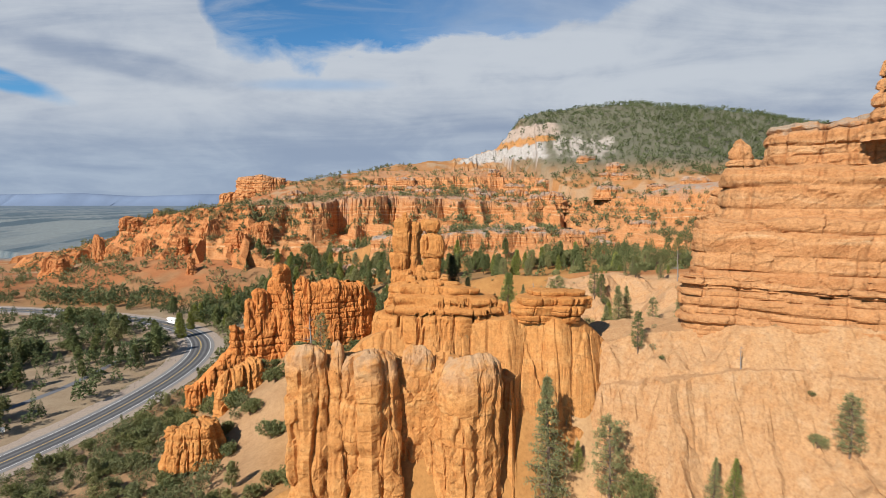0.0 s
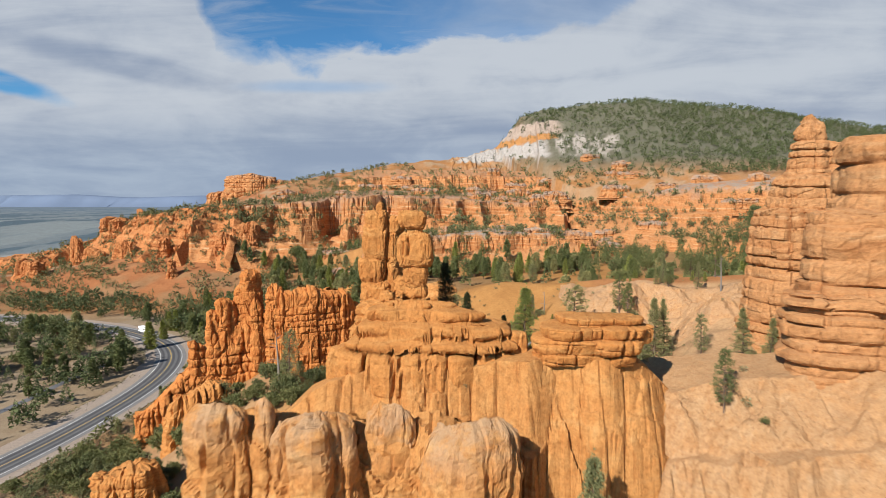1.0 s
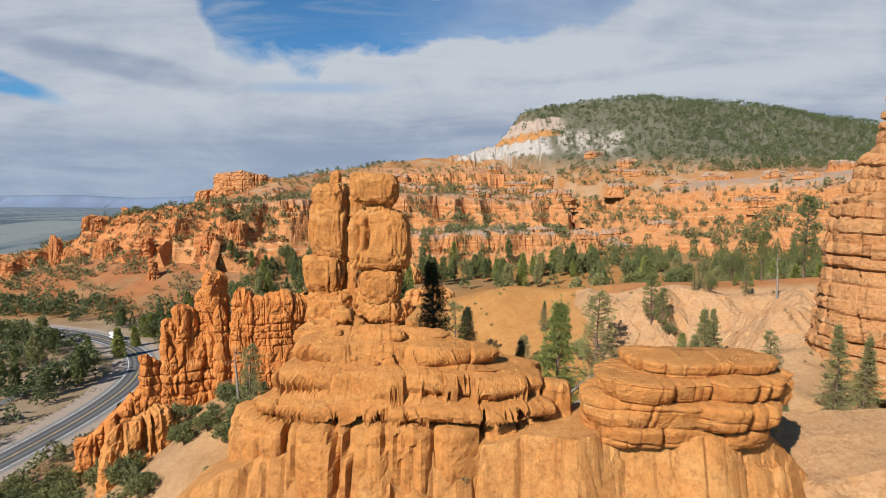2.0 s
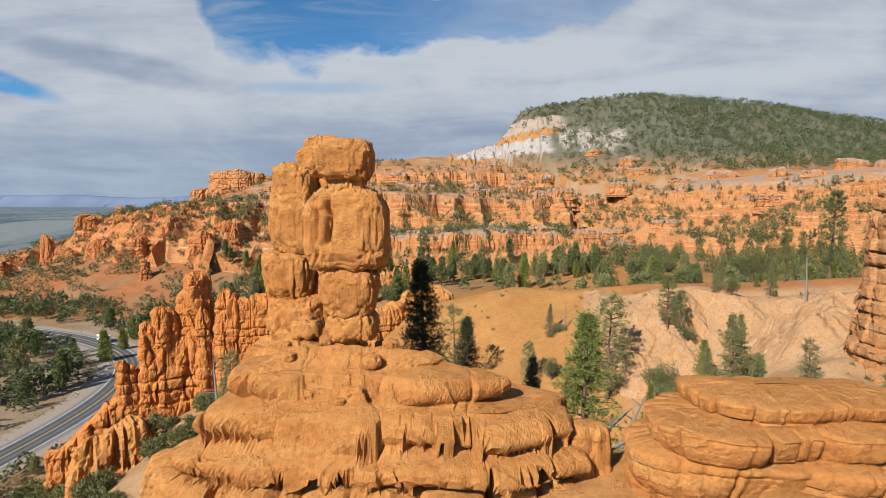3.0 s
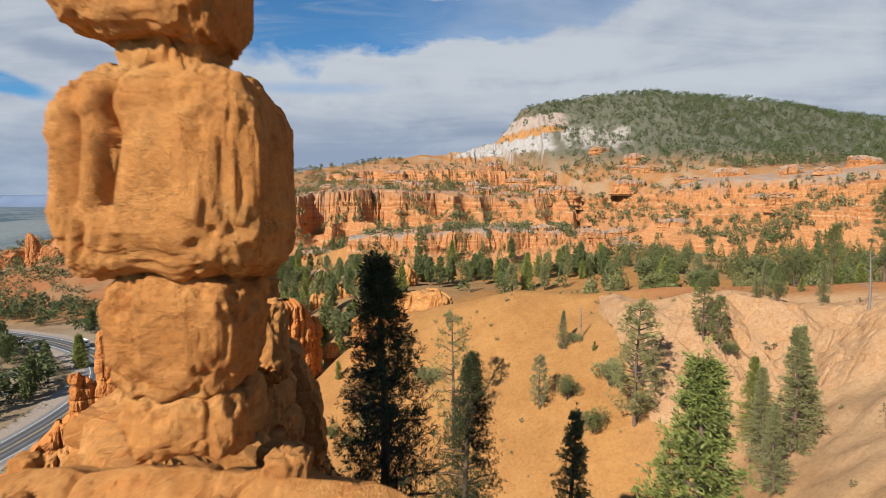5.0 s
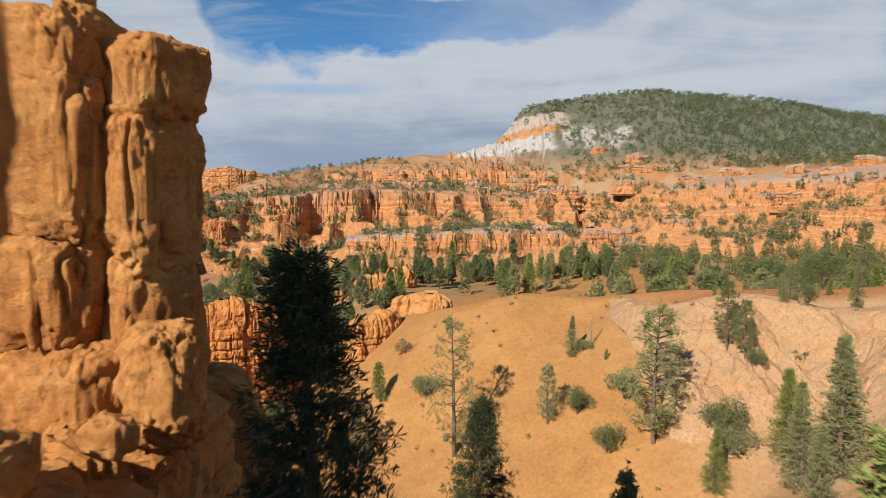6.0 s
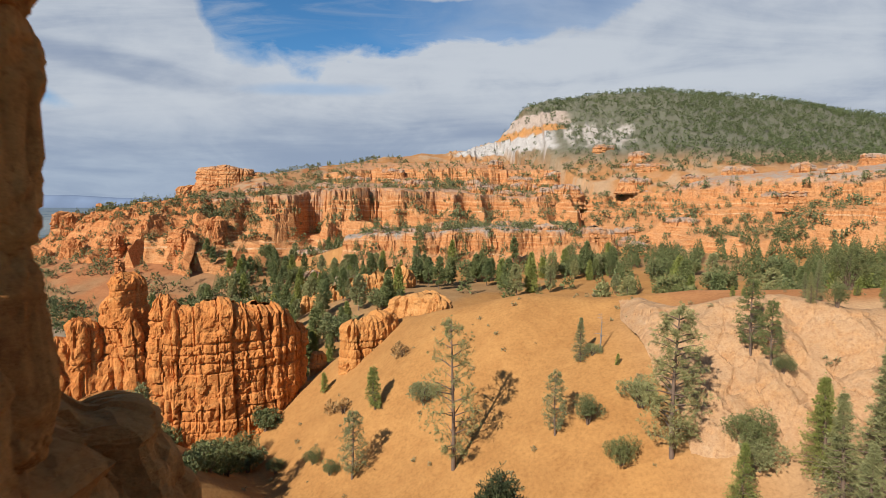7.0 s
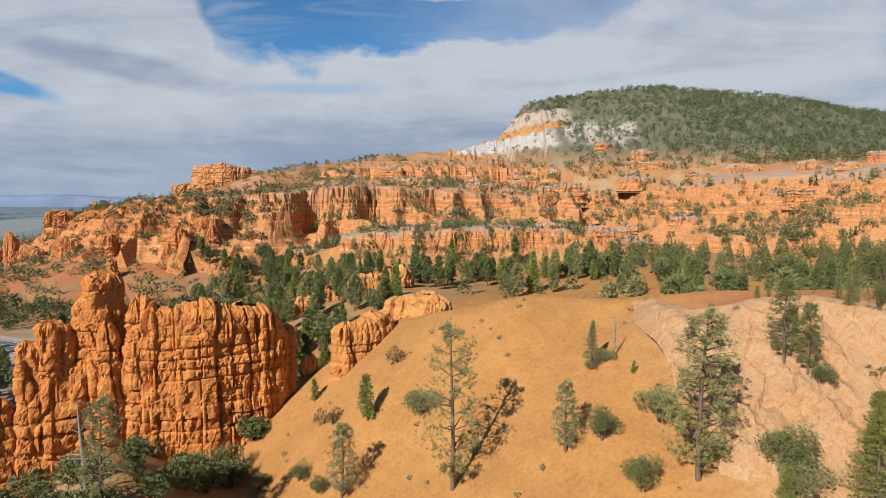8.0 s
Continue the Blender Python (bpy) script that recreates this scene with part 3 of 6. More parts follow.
# ---------------------------------------------------------------- ground
def soil_colour(x, y, z):
    """What the ground is made of, place by place; far off, painted haze too."""
    sand = np.array((0.50, 0.222, 0.075))
    c = np.repeat(sand[None], len(x), 0)

    def paint(mask, rgb):
        c[:] = c + (np.array(rgb)[None] - c) * np.clip(mask, 0, 1)[:, None]

    n1, n2, n3 = fbm2(x, y, 25, 5, 61), fbm2(x, y, 7, 4, 62), fbm2(x, y, 120, 4, 63)
    paint(smooth(-18, -42, x) * smooth(165, 130, y) * 0.7, (0.44, 0.26, 0.155))
    paint(smooth(-70, -100, x + 30 * n1) * smooth(330, 300, y), (0.40, 0.27, 0.18))                       # valley floor
    paint(smooth(-60, -110, x) * smooth(300, 360, y + 40 * n1), (0.45, 0.165, 0.07))                       # red slopes
    paint(smooth(8, 20, x) * smooth(120, 75, y), (0.56, 0.31, 0.155))
    paint(smooth(8, 20, x) * smooth(120, 75, y) * smooth(0.0, 0.14, n2) * 0.5, (0.58, 0.35, 0.20))
    paint(smooth(8, 20, x) * smooth(120, 75, y) * smooth(0.05, 0.16, -n2), (0.50, 0.25, 0.10))                                     # pink slope under the wall
    paint(smooth(22, 40, x) * smooth(90, 105, y) * smooth(150, 144, y + 0.2 * (x - 40)), (0.56, 0.31, 0.165))
    paint(smooth(31, 38, x) * smooth(140, 144, y + 0.12 * (x - 40)) * smooth(190, 175, y), (0.50, 0.20, 0.080))              # red flat
    paint(smooth(175, 210, y) * smooth(-0.05, 0.15, n1) * smooth(420, 380, y) * 0.6, (0.36, 0.21, 0.11))  # forest floor
    paint(smooth(330, 400, y) * smooth(-110, -60, x), (0.48, 0.205, 0.080))
    paint(smooth(400, 440, y) * smooth(-0.05, 0.1, n1 + n2), (0.50, 0.235, 0.110))
    paint(smooth(400, 440, y) * smooth(-0.05, 0.25, n2 - 0.5 * n1) * 0.6, (0.48, 0.32, 0.21))
    hilly = smooth(70, 95, z) * smooth(420, 470, y)
    paint(hilly * smooth(40, 110, x), (0.175, 0.150, 0.105))
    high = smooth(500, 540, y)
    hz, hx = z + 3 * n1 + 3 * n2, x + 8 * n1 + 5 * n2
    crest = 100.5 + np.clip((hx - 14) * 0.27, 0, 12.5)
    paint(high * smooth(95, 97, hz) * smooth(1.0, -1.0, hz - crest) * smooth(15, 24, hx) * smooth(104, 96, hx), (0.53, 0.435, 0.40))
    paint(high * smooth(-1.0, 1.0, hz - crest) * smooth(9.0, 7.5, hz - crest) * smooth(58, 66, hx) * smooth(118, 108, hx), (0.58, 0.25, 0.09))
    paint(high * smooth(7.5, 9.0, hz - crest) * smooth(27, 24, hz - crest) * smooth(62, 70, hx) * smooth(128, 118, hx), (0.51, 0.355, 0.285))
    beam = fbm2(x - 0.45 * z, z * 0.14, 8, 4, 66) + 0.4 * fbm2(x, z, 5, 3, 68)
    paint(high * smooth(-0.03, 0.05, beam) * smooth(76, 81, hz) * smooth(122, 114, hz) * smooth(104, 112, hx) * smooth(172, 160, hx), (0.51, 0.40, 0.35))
    # plain and its patches, their colours turned blue-grey to paint in haze
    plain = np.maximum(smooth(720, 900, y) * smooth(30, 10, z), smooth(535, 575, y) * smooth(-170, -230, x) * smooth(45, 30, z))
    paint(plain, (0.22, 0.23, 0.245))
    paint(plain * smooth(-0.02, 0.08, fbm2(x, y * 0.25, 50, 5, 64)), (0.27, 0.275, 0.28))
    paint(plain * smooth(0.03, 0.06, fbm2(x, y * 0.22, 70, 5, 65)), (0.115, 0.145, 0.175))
    # a wash of painted haze that thickens with distance
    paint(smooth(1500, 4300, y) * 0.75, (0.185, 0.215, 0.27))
    return c


def ground():
    ys = [-130.0]
    while ys[-1] < 4900:
        y = ys[-1]
        ys.append(y + (3.0 if y < 20 else 0.78 if y < 185 else 0.78 + (y - 185) * 0.0040 if y < 760 else 2.7 + (y - 760) * 0.05))
    ys = np.array(ys)
    s = np.linspace(-1, 1, 420)
    half = 70 + 0.86 * np.maximum(ys + 10, 0)
    x = half[:, None] * s[None, :]
    y = np.repeat(ys[:, None], len(s), 1)
    z = ground_z(x, y)
    me = mesh_from("ground", np.stack([x, y, z], -1).reshape(-1, 3), grid_faces(len(ys), len(s)), SOIL)
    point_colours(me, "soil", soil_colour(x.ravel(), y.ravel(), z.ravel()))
    return tagged(new("ground", me), "orange canyon soil running down to a sagebrush valley", "ground", kind="structure")


ground()


def hill_cliffs():
    """The bare pale face of the hill: ledges and runnels, as a finer sheet laid over the slope."""
    X, Y = np.meshgrid(np.arange(4, 186, 1.0), np.arange(556, 700, 1.1))
    edge = np.minimum(np.minimum(X - 4, 186 - X), np.minimum(Y - 556, 698 - Y))
    wx = X + 4 * fbm2(X, Y, 14, 3, 541)
    runnel = 1 - np.abs(2 * noise2(wx / 5.0, Y / 26.0, 542) - 1) * 2
    fine = 1 - np.abs(2 * noise2(wx / 2.1, Y / 9.0, 543) - 1) * 2
    base = ground_z(X, Y)
    step = 1.1 * np.sin(base / 1.9 + 2.0 * fbm2(X, Y, 20, 2, 544))
    Z = base + 0.5 + smooth(2, 12, edge) * (1.5 * runnel + 0.7 * fine + 0.6 * step + 1.2 * fbm2(X, Y, 6, 4, 545)) - 2.5 * smooth(9, 0, edge)
    me = mesh_from("hill_face", np.stack([X, Y, Z], -1).reshape(-1, 3), grid_faces(*X.shape), SOIL, False)
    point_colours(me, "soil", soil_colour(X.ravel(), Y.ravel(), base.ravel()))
    return tagged(new("hill_face", me), "white and orange banded cliffs on the far hill", "hillside", kind="structure")


hill_cliffs()

# ---------------------------------------------------------------- rock forms
def rock_mesh(name, spine, foot, mat, step=0.35, beds=(0.35, 1.2), flute=(0.6, 3.0), rough=0.35, block=0.30, flare=0.12, cap=0.0, seed=1, ragged=0.6, top_share=0.93, tooth=0.0, hollow=0.0, lump=0.35, ribs=(0.0, 8.0), cap_from=0.82, plate=1.0):
    """A rock mass round a line of points (x, y, top, half width): beds = (depth, height) of the layers, flute = (depth, width) of the
    upright pillars, rough = depth of the broken surface, block = 0 for square shoulders to 1 for a dome, ragged = unevenness of the top,
    tooth = how far the pillars' tops differ, hollow = undercut at the foot."""
    pts = np.array(spine, float)
    seg = np.hypot(*np.diff(pts[:, :2], axis=0).T)
    cum = np.concatenate([[0], np.cumsum(seg)])
    m = max(8, int(cum[-1] / step) + 1)
    u = np.linspace(0, cum[-1], m)
    sp = np.stack([np.interp(u, cum, pts[:, i]) for i in range(4)], 1)
    if len(pts) > 2:
        kern = np.ones(max(1, int(0.12 * cum[-1] / len(pts) / (cum[-1] / m)) * 2 + 1))
        kern /= kern.sum()
        pad = len(kern) // 2
        for i in range(4):
            ext = np.concatenate([np.full(pad, sp[0, i]), sp[:, i], np.full(pad, sp[-1, i])])
            sp[:, i] = np.convolve(ext, kern, "valid")
    tang = np.gradient(sp[:, :2], axis=0)
    tang /= np.maximum(np.linalg.norm(tang, axis=1), 1e-6)[:, None]
    nor = np.stack([tang[:, 1], -tang[:, 0]], 1)
    loop = []

    def arc(i, a0, a1):
        k = max(5, int(math.pi * sp[i, 3] / step))
        for a in np.linspace(a0, a1, k + 2)[1:-1]:
            loop.append((*sp[i, :2], *(nor[i] * math.cos(a) + tang[i] * math.sin(a)), sp[i, 3], sp[i, 2]))

    for i in range(m):
        loop.append((*sp[i, :2], *nor[i], sp[i, 3], sp[i, 2]))
    arc(m - 1, 0, math.pi)
    for i in range(m - 1, -1, -1):
        loop.append((*sp[i, :2], *-nor[i], sp[i, 3], sp[i, 2]))
    arc(0, math.pi, 2 * math.pi)
    L = np.array(loop)
    C, N, Wd, T = L[:, :2], L[:, 2:4], L[:, 4], L[:, 5]
    edge = C + N * Wd[:, None]
    F = np.full(len(T), float(foot)) if np.isscalar(foot) else foot(edge[:, 0], edge[:, 1])
    tall = float(np.max(T - F))
    k = int(min(170, max(10, tall / step)))
    over = max(6, int(np.max(Wd) / step))
    lev = np.concatenate([np.linspace(0, top_share, k, endpoint=False), top_share + (1 - top_share) * np.linspace(0, 1, over) ** 0.6])
    drop = 0.08 + 0.5 * block
    side_reach = 1 - np.clip((lev - 0.5) / 0.5, 0, 1) ** 5 * drop
    r_end = 1 - ((top_share - 0.5) / 0.5) ** 5 * drop
    tail = np.linspace(0, 1, over)
    reach = np.concatenate([side_reach[:k], r_end * (1 - tail ** 1.5)])
    on_side = np.concatenate([np.ones(k), (1 - tail ** 2)])
    spread = reach + flare * (1 - lev) ** 2 - hollow * np.clip(1 - lev / 0.25, 0, 1) ** 2
    R = spread[:, None] * Wd[None]
    X = C[None, :, 0] + N[None, :, 0] * R
    Y = C[None, :, 1] + N[None, :, 1] * R
    big = max(1.0, step / 0.35)
    uneven = ragged * 2 * fbm2(X + 31 * seed, Y, 2.6 * big, 3, seed)
    Z = F[None] + lev[:, None] * (T - F)[None] + uneven * lev[:, None] ** 3
    ex, ey = np.broadcast_to(edge[None, :, 0], X.shape), np.broadcast_to(edge[None, :, 1], X.shape)
    # beds of uneven thickness, parted by thin recesses
    bz = Z / beds[1] + 0.9 * noise3(Z / (beds[1] * 2.2), Z * 0, Z * 0, seed + 2) + 0.6 * fbm3(ex, ey, Z, beds[1] * 10, 2, seed + 3)
    cell = np.floor(bz)
    fr = bz - cell
    gone = cell * 0
    proud = lattice(cell, gone, gone, seed + 5) - 0.5
    deep = np.clip(1.7 * lattice(cell, gone + 1, gone, seed + 5) - 0.45, 0, 1.2)
    part = np.exp(-(np.minimum(fr, 1 - fr) / 0.13) ** 2)
    here = np.clip(2.2 * noise3(ex / (beds[1] * 3.5), ey / (beds[1] * 3.5), cell * 3.1, seed + 8) - 0.45, 0, 1.2)
    bed = 0.55 * proud - 0.75 * deep * part * here - 0.10 * np.abs(2 * fr - 1) ** 3
    # pillars between cracks
    wx = ex + flute[1] * 0.5 * fbm3(ex, ey, Z * 0.6, flute[1] * 1.1, 2, seed + 9)
    wy = ey + flute[1] * 0.5 * fbm3(ex, ey, Z * 0.6, flute[1] * 1.1, 2, seed + 10)
    gap, who = cells(wx, wy, flute[1], seed + 11)
    open_ = np.clip(2.6 * noise3(ex / flute[1] / 1.3, ey / flute[1] / 1.3, Z / (flute[1] * 1.6), seed + 14) - 0.65, 0, 1)
    crack = np.exp(-(gap / (0.065 * flute[1])) ** 2) * open_
    g2, w2 = cells(wx + 50, wy, flute[1] * 0.42, seed + 12)
    crack2 = np.exp(-(g2 / (0.06 * flute[1])) ** 2) * np.clip(2.4 * noise3(ex / flute[1], ey / flute[1], Z / flute[1] / 2, seed + 13) - 0.7, 0, 1)
    pillar = 0.95 * (who - 0.5) - 1.45 * crack - 0.5 * crack2 + 0.35 * (w2 - 0.5) + 0.22 * np.minimum(gap / flute[1], 0.6)
    broken = fbm3(X, Y, Z, 2.4 * big, 5, seed + 15) * 1.7
    # plates spalled off the face
    wob = 0.5 * big * fbm3(X, Y, Z, 1.6 * big, 2, seed + 30)
    p1 = cells(X + 0.8 * Y + 0.35 * Z + wob, Z * 0.8 + 0.3 * Y - wob, 2.2 * big, seed + 31)[1]
    p2 = cells(X + 0.8 * Y - 0.30 * Z - wob, Z * 0.7 - 0.2 * X + wob, 0.85 * big, seed + 32)[1]
    broken = (1 - 0.4 * plate) * broken + plate * (0.75 * (p1 - 0.5) + 0.42 * (p2 - 0.5))
    block_ = lattice(np.floor(who * 4096), cell, np.floor(w2 * 64), seed + 21) - 0.5
    shape = lump * Wd[None] * 1.4 * fbm3(ex, ey, Z * 0.5, float(np.mean(Wd)) * 1.6, 2, seed + 22)
    D = beds[0] * (bed + 0.28 * block_) + flute[0] * pillar + rough * broken + shape
    if ribs[0]:
        rn = noise2(ex / ribs[1] + 3.3, ey / ribs[1], seed + 25) * 0.65 + noise2(ex / ribs[1] * 2.3, ey / ribs[1] * 2.3, seed + 26) * 0.35
        crest = 1 - np.abs(2 * rn - 1) * 2.2
        D = D + ribs[0] * (crest - 0.35) * (1 - lev[:, None]) ** 0.8
    D = D * on_side[:, None]
    X, Y = X + N[None, :, 0] * D, Y + N[None, :, 1] * D
    Z = Z + (1.1 * (p1 - 0.5) + 0.55 * (p2 - 0.5) + 0.5 * (w2 - 0.5)) * min(0.7, rough) * plate * lev[:, None] ** 6
    Z = Z + tooth * (who - 0.6 - 0.8 * crack) * (lev[:, None] ** 4)
    me = mesh_from(name, np.stack([X, Y, Z], -1).reshape(-1, 3), grid_faces(len(lev), X.shape[1], True), mat, step < 0.10 or step > 5)
    point_values(me, "cap", cap * smooth(cap_from, cap_from + 0.14, lev)[:, None] * np.ones_like(X))
    return me


def part(name, me, parent, label=""):
    """One mesh as a part of a thing."""
    ob = new(name, me)
    ob.parent = parent
    return tagged(ob, label)


def rock_thing(name, label, category, *args, **kw):
    return tagged(new(name, rock_mesh(name, *args, **kw)), label, category)


def thing(name, label, category, at=(0, 0, 0)):
    ob = new(name)
    ob.location = at
    ob.empty_display_size = 0.5
    return tagged(ob, label, category)


def boulder_mesh(name, size, mat, seed=1, square=0.5, rough=0.12, taper=0.0, groove=0.0, lean=(0, 0), crown=0.0, res=88, tilt=0.0, slots=()):
    """A weathered block: half sizes, squareness 0 to 1, taper of its foot, upright grooves."""
    th = np.linspace(0, 2 * math.pi, 2 * res, endpoint=False)
    ph = np.linspace(-0.5 * math.pi, 0.5 * math.pi, res)
    e = 1.0 - 0.68 * square
    sp = lambda v, p: np.sign(v) * np.abs(v) ** p
    P, Q = np.meshgrid(ph, th, indexing="ij")
    X = sp(np.cos(P), e * 0.8) * sp(np.cos(Q), e)
    Y = sp(np.cos(P), e * 0.8) * sp(np.sin(Q), e)
    Z = sp(np.sin(P), e * 0.8)
    h = 0.5 * (Z + 1)
    k = (1 - taper * (1 - h) ** 1.5) * (1 - crown * h ** 4)
    X, Y = X * k * size[0], Y * k * size[1]
    Z = Z * size[2]
    o = seed * 13.7
    s = max(size)
    d = rough * (2.3 * fbm3(X + o, Y, Z, s * 0.9, 4, seed) + 1.5 * fbm3(X + o, Y, Z * 0.6, s * 0.26, 4, seed + 4) + 0.7 * (cells(X + o + 0.4 * Z, Y + 0.3 * Z, s * 0.34, seed + 5)[1] - 0.5))
    pit = np.clip(noise3((X + o) / 0.22, Y / 0.22, Z / 0.34, seed + 7) - 0.62, 0, 1)
    d = d - 0.9 * rough * pit + min(1.0, s / 1.1) * 0.20 * fbm3(X + o, Y, Z, 0.30, 3, seed + 17) - min(1.0, s / 1.1) * 0.22 * np.clip(noise3((X + o) / 0.13, Y / 0.13, Z / 0.17, seed + 19) - 0.60, 0, 1)
    if groove:
        gap, who = cells(X + o + 0.25 * fbm3(X, Y, Z, 0.8, 2, seed), Y + o, 0.62, seed + 9)
        d = d - groove * np.exp(-(gap / 0.07) ** 2) * np.clip(2.6 * noise3((X + o) / 0.9, Y / 0.9, Z / 1.1, seed + 11) - 0.9, 0, 1.3)
    for sx, z0, z1, deep, w in slots:
        d = d - deep * np.exp(-((X - sx - 0.05 * np.sin(5 * Z)) / w) ** 2) * smooth(z0 - 0.15, z0 + 0.1, Z) * smooth(z1 + 0.15, z1 - 0.1, Z) * (Y < 0)
    n = np.stack([X / size[0] ** 2, Y / size[1] ** 2, Z / size[2] ** 2], -1)
    n /= np.linalg.norm(n, axis=-1)[..., None] + 1e-9
    V = np.stack([X, Y, Z], -1) + n * d[..., None]
    V[..., 0] += lean[0] * h + tilt * 0
    V[..., 1] += lean[1] * h
    V[..., 2] += tilt * V[..., 0]
    me = mesh_from(name, V.reshape(-1, 3), grid_faces(res, 2 * res, True), mat)
    point_values(me, "cap", np.zeros(V.shape[0] * V.shape[1]))
    return me


def height_mesh(name, x, y, z, mat, cap=0.0, shade=False):
    X, Y = np.meshgrid(x, y)
    me = mesh_from(name, np.stack([X, Y, z(X, Y)], -1).reshape(-1, 3), grid_faces(*X.shape), mat, shade)
    point_values(me, "cap", np.full(X.size, cap))
    return me


# --- the ridge under the camera's way
buttress = thing("rock_buttress", "massive ochre rock buttress split by dark upright cracks", "rock")
part("rock_core", rock_mesh("rock_core", [(-15.6, 64.4, 42.6, 2.2), (-9, 64.2, 42.0, 2.4), (5.2, 63.8, 41.5, 2.4)], 9, OCHRE, step=0.26, flute=(0.4, 3.6), beds=(0.2, 5.0), rough=0.8, block=0.2, flare=0.3, seed=2, ragged=0.6), buttress)
for i, (spine, f) in enumerate((
        ([(-16.6, 62.6, 43.6, 1.35), (-15.2, 62.0, 44.0, 1.6), (-14.0, 62.2, 43.7, 1.3)], 8), ([(-12.3, 62.4, 43.9, 0.65), (-11.7, 62.0, 44.2, 0.75)], 10),
        ([(-9.9, 61.6, 42.9, 1.7), (-8.0, 60.8, 43.4, 2.3), (-6.4, 61.5, 43.0, 1.6)], 8), ([(-3.5, 62.7, 43.5, 1.2), (-2.0, 62.5, 43.2, 1.3)], 8),
        ([(0.9, 61.7, 42.0, 1.8), (2.9, 60.8, 42.9, 2.4), (4.9, 61.4, 42.9, 1.8)], 8), ([(-6.0, 59.6, 35.0, 0.9), (-5.4, 59.9, 34.6, 0.9)], 8), ([(1.6, 59.0, 37.0, 0.9), (2.4, 58.8, 36.4, 1.0)], 8), ([(-12.0, 60.4, 36.0, 0.9), (-11.4, 60.3, 35.4, 0.9)], 8))):
    part("rock_pillar", rock_mesh("rock_pillar", spine, f, OCHRE, step=0.15, flute=(0.42, 3.2), beds=(0.16, 5.0), rough=0.7, block=0.36, flare=0.22, cap=0.6 if i < 5 else 0.0, cap_from=0.86, seed=3 + 7 * i, ragged=0.5, top_share=0.95, lump=0.24, ribs=(0.6, 1.8), plate=0.45), buttress)

shelf = thing("rock_shelf", "broad layered orange rock shelf carrying balanced hoodoos", "rock")
def shelf_z(x, y):
    """A mound in broken tiers: each tier's edge wanders, and loose soil lies in a slope on and between them."""
    wx, wy = x + 0.9 * fbm2(x, y, 3.6, 3, 521), y + 0.8 * fbm2(x, y, 3.2, 3, 522)
    gap, who = cells(wx * 0.8, wy, 2.3, 523)
    gap2, who2 = cells(wx + 30, wy * 1.2, 0.9, 524)
    front = np.interp(x, (-6.8, -4, 0, 4, 7.2), (67.9, 66.9, 66.7, 66.9, 67.9))
    back = np.interp(x, (-6.8, -4, 0, 4, 7.2), (71.0, 73.2, 73.0, 72.3, 70.6))
    ends = np.minimum(x + 6.9, 7.2 - x) * 0.9
    d = np.minimum(np.minimum(y - front, back - y), ends)
    crumb = 0.16 * fbm2(x, y, 0.5, 3, 525) + 0.5 * fbm2(x, y, 1.6, 3, 526)
    side = d + 0.40 * (who - 0.5) - 0.10 * np.exp(-(gap / 0.12) ** 2) + 0.10 * (who2 - 0.5) + 0.4 * crumb
    z = 44.6 + 1.75 * smooth(-0.25, 0.30, side)
    z = z + 0.55 * np.clip(side / 1.1, 0, 1)
    z = z + 0.95 * smooth(0.55, 0.85, side + 0.5 * fbm2(x, y, 4.5, 2, 527)) + 0.35 * np.clip((side - 0.8) / 1.0, 0, 1)
    t3 = side - 0.3 * (x - 1.0) * (x > 1.0) + 0.9 * fbm2(x, y, 3.4, 2, 528)
    z = z + 0.75 * smooth(1.55, 1.80, t3) + 0.75 * smooth(1.7, 3.4, t3)
    z = z - 0.13 * np.maximum(x - 1.5, 0) * smooth(0.6, 2.0, d)
    return z + 0.12 * crumb


def shelf_top():
    """The mound with its tiers bulging out over thin recesses."""
    X, Y = np.meshgrid(np.arange(-8.2, 8.4, 0.07), np.arange(65.6, 74.4, 0.06))
    Z = shelf_z(X, Y)
    out = unit(np.stack([X / 50.0, (Y - 69.9) / 9.0], -1))
    tier = (Z - 44.55 + 0.5 * fbm2(X, Y, 4.0, 2, 531)) / 1.15
    fr = tier - np.floor(tier)
    bulge = 0.34 * np.sin(math.pi * fr) - 0.22 * np.exp(-(np.minimum(fr, 1 - fr) / 0.09) ** 2)
    bulge = bulge * smooth(50.1, 48.6, Z) * smooth(44.4, 44.9, Z) * np.clip(0.3 + 2.4 * noise2(X / 2.2, Y / 2.2, 532) - 0.5, 0, 1.3)
    V = np.stack([X + out[..., 0] * bulge, Y + out[..., 1] * bulge, Z + 0.05 * fbm2(X, Y, 0.35, 2, 533)], -1)
    f = grid_faces(*X.shape)
    f = f[(Z.ravel()[f] > 45.6).all(1)]
    me = mesh_from("broken_top", V.reshape(-1, 3), f, ORANGE, False)
    point_values(me, "cap", np.zeros(X.size))
    return me


part("broken_top", shelf_top(), shelf)

part("lower_layer", rock_mesh("lower_layer", [(-6.0, 69.6, 46.1, 2.3), (-2.0, 69.3, 46.1, 2.95), (2.0, 69.3, 46.1, 2.95), (5.2, 69.4, 46.0, 2.45)], 34, ORANGE, step=0.18, flute=(0.7, 2.8), beds=(0.3, 2.6), rough=0.5, block=0.2, flare=0.3, plate=0.25, seed=10, ragged=0.3), shelf)
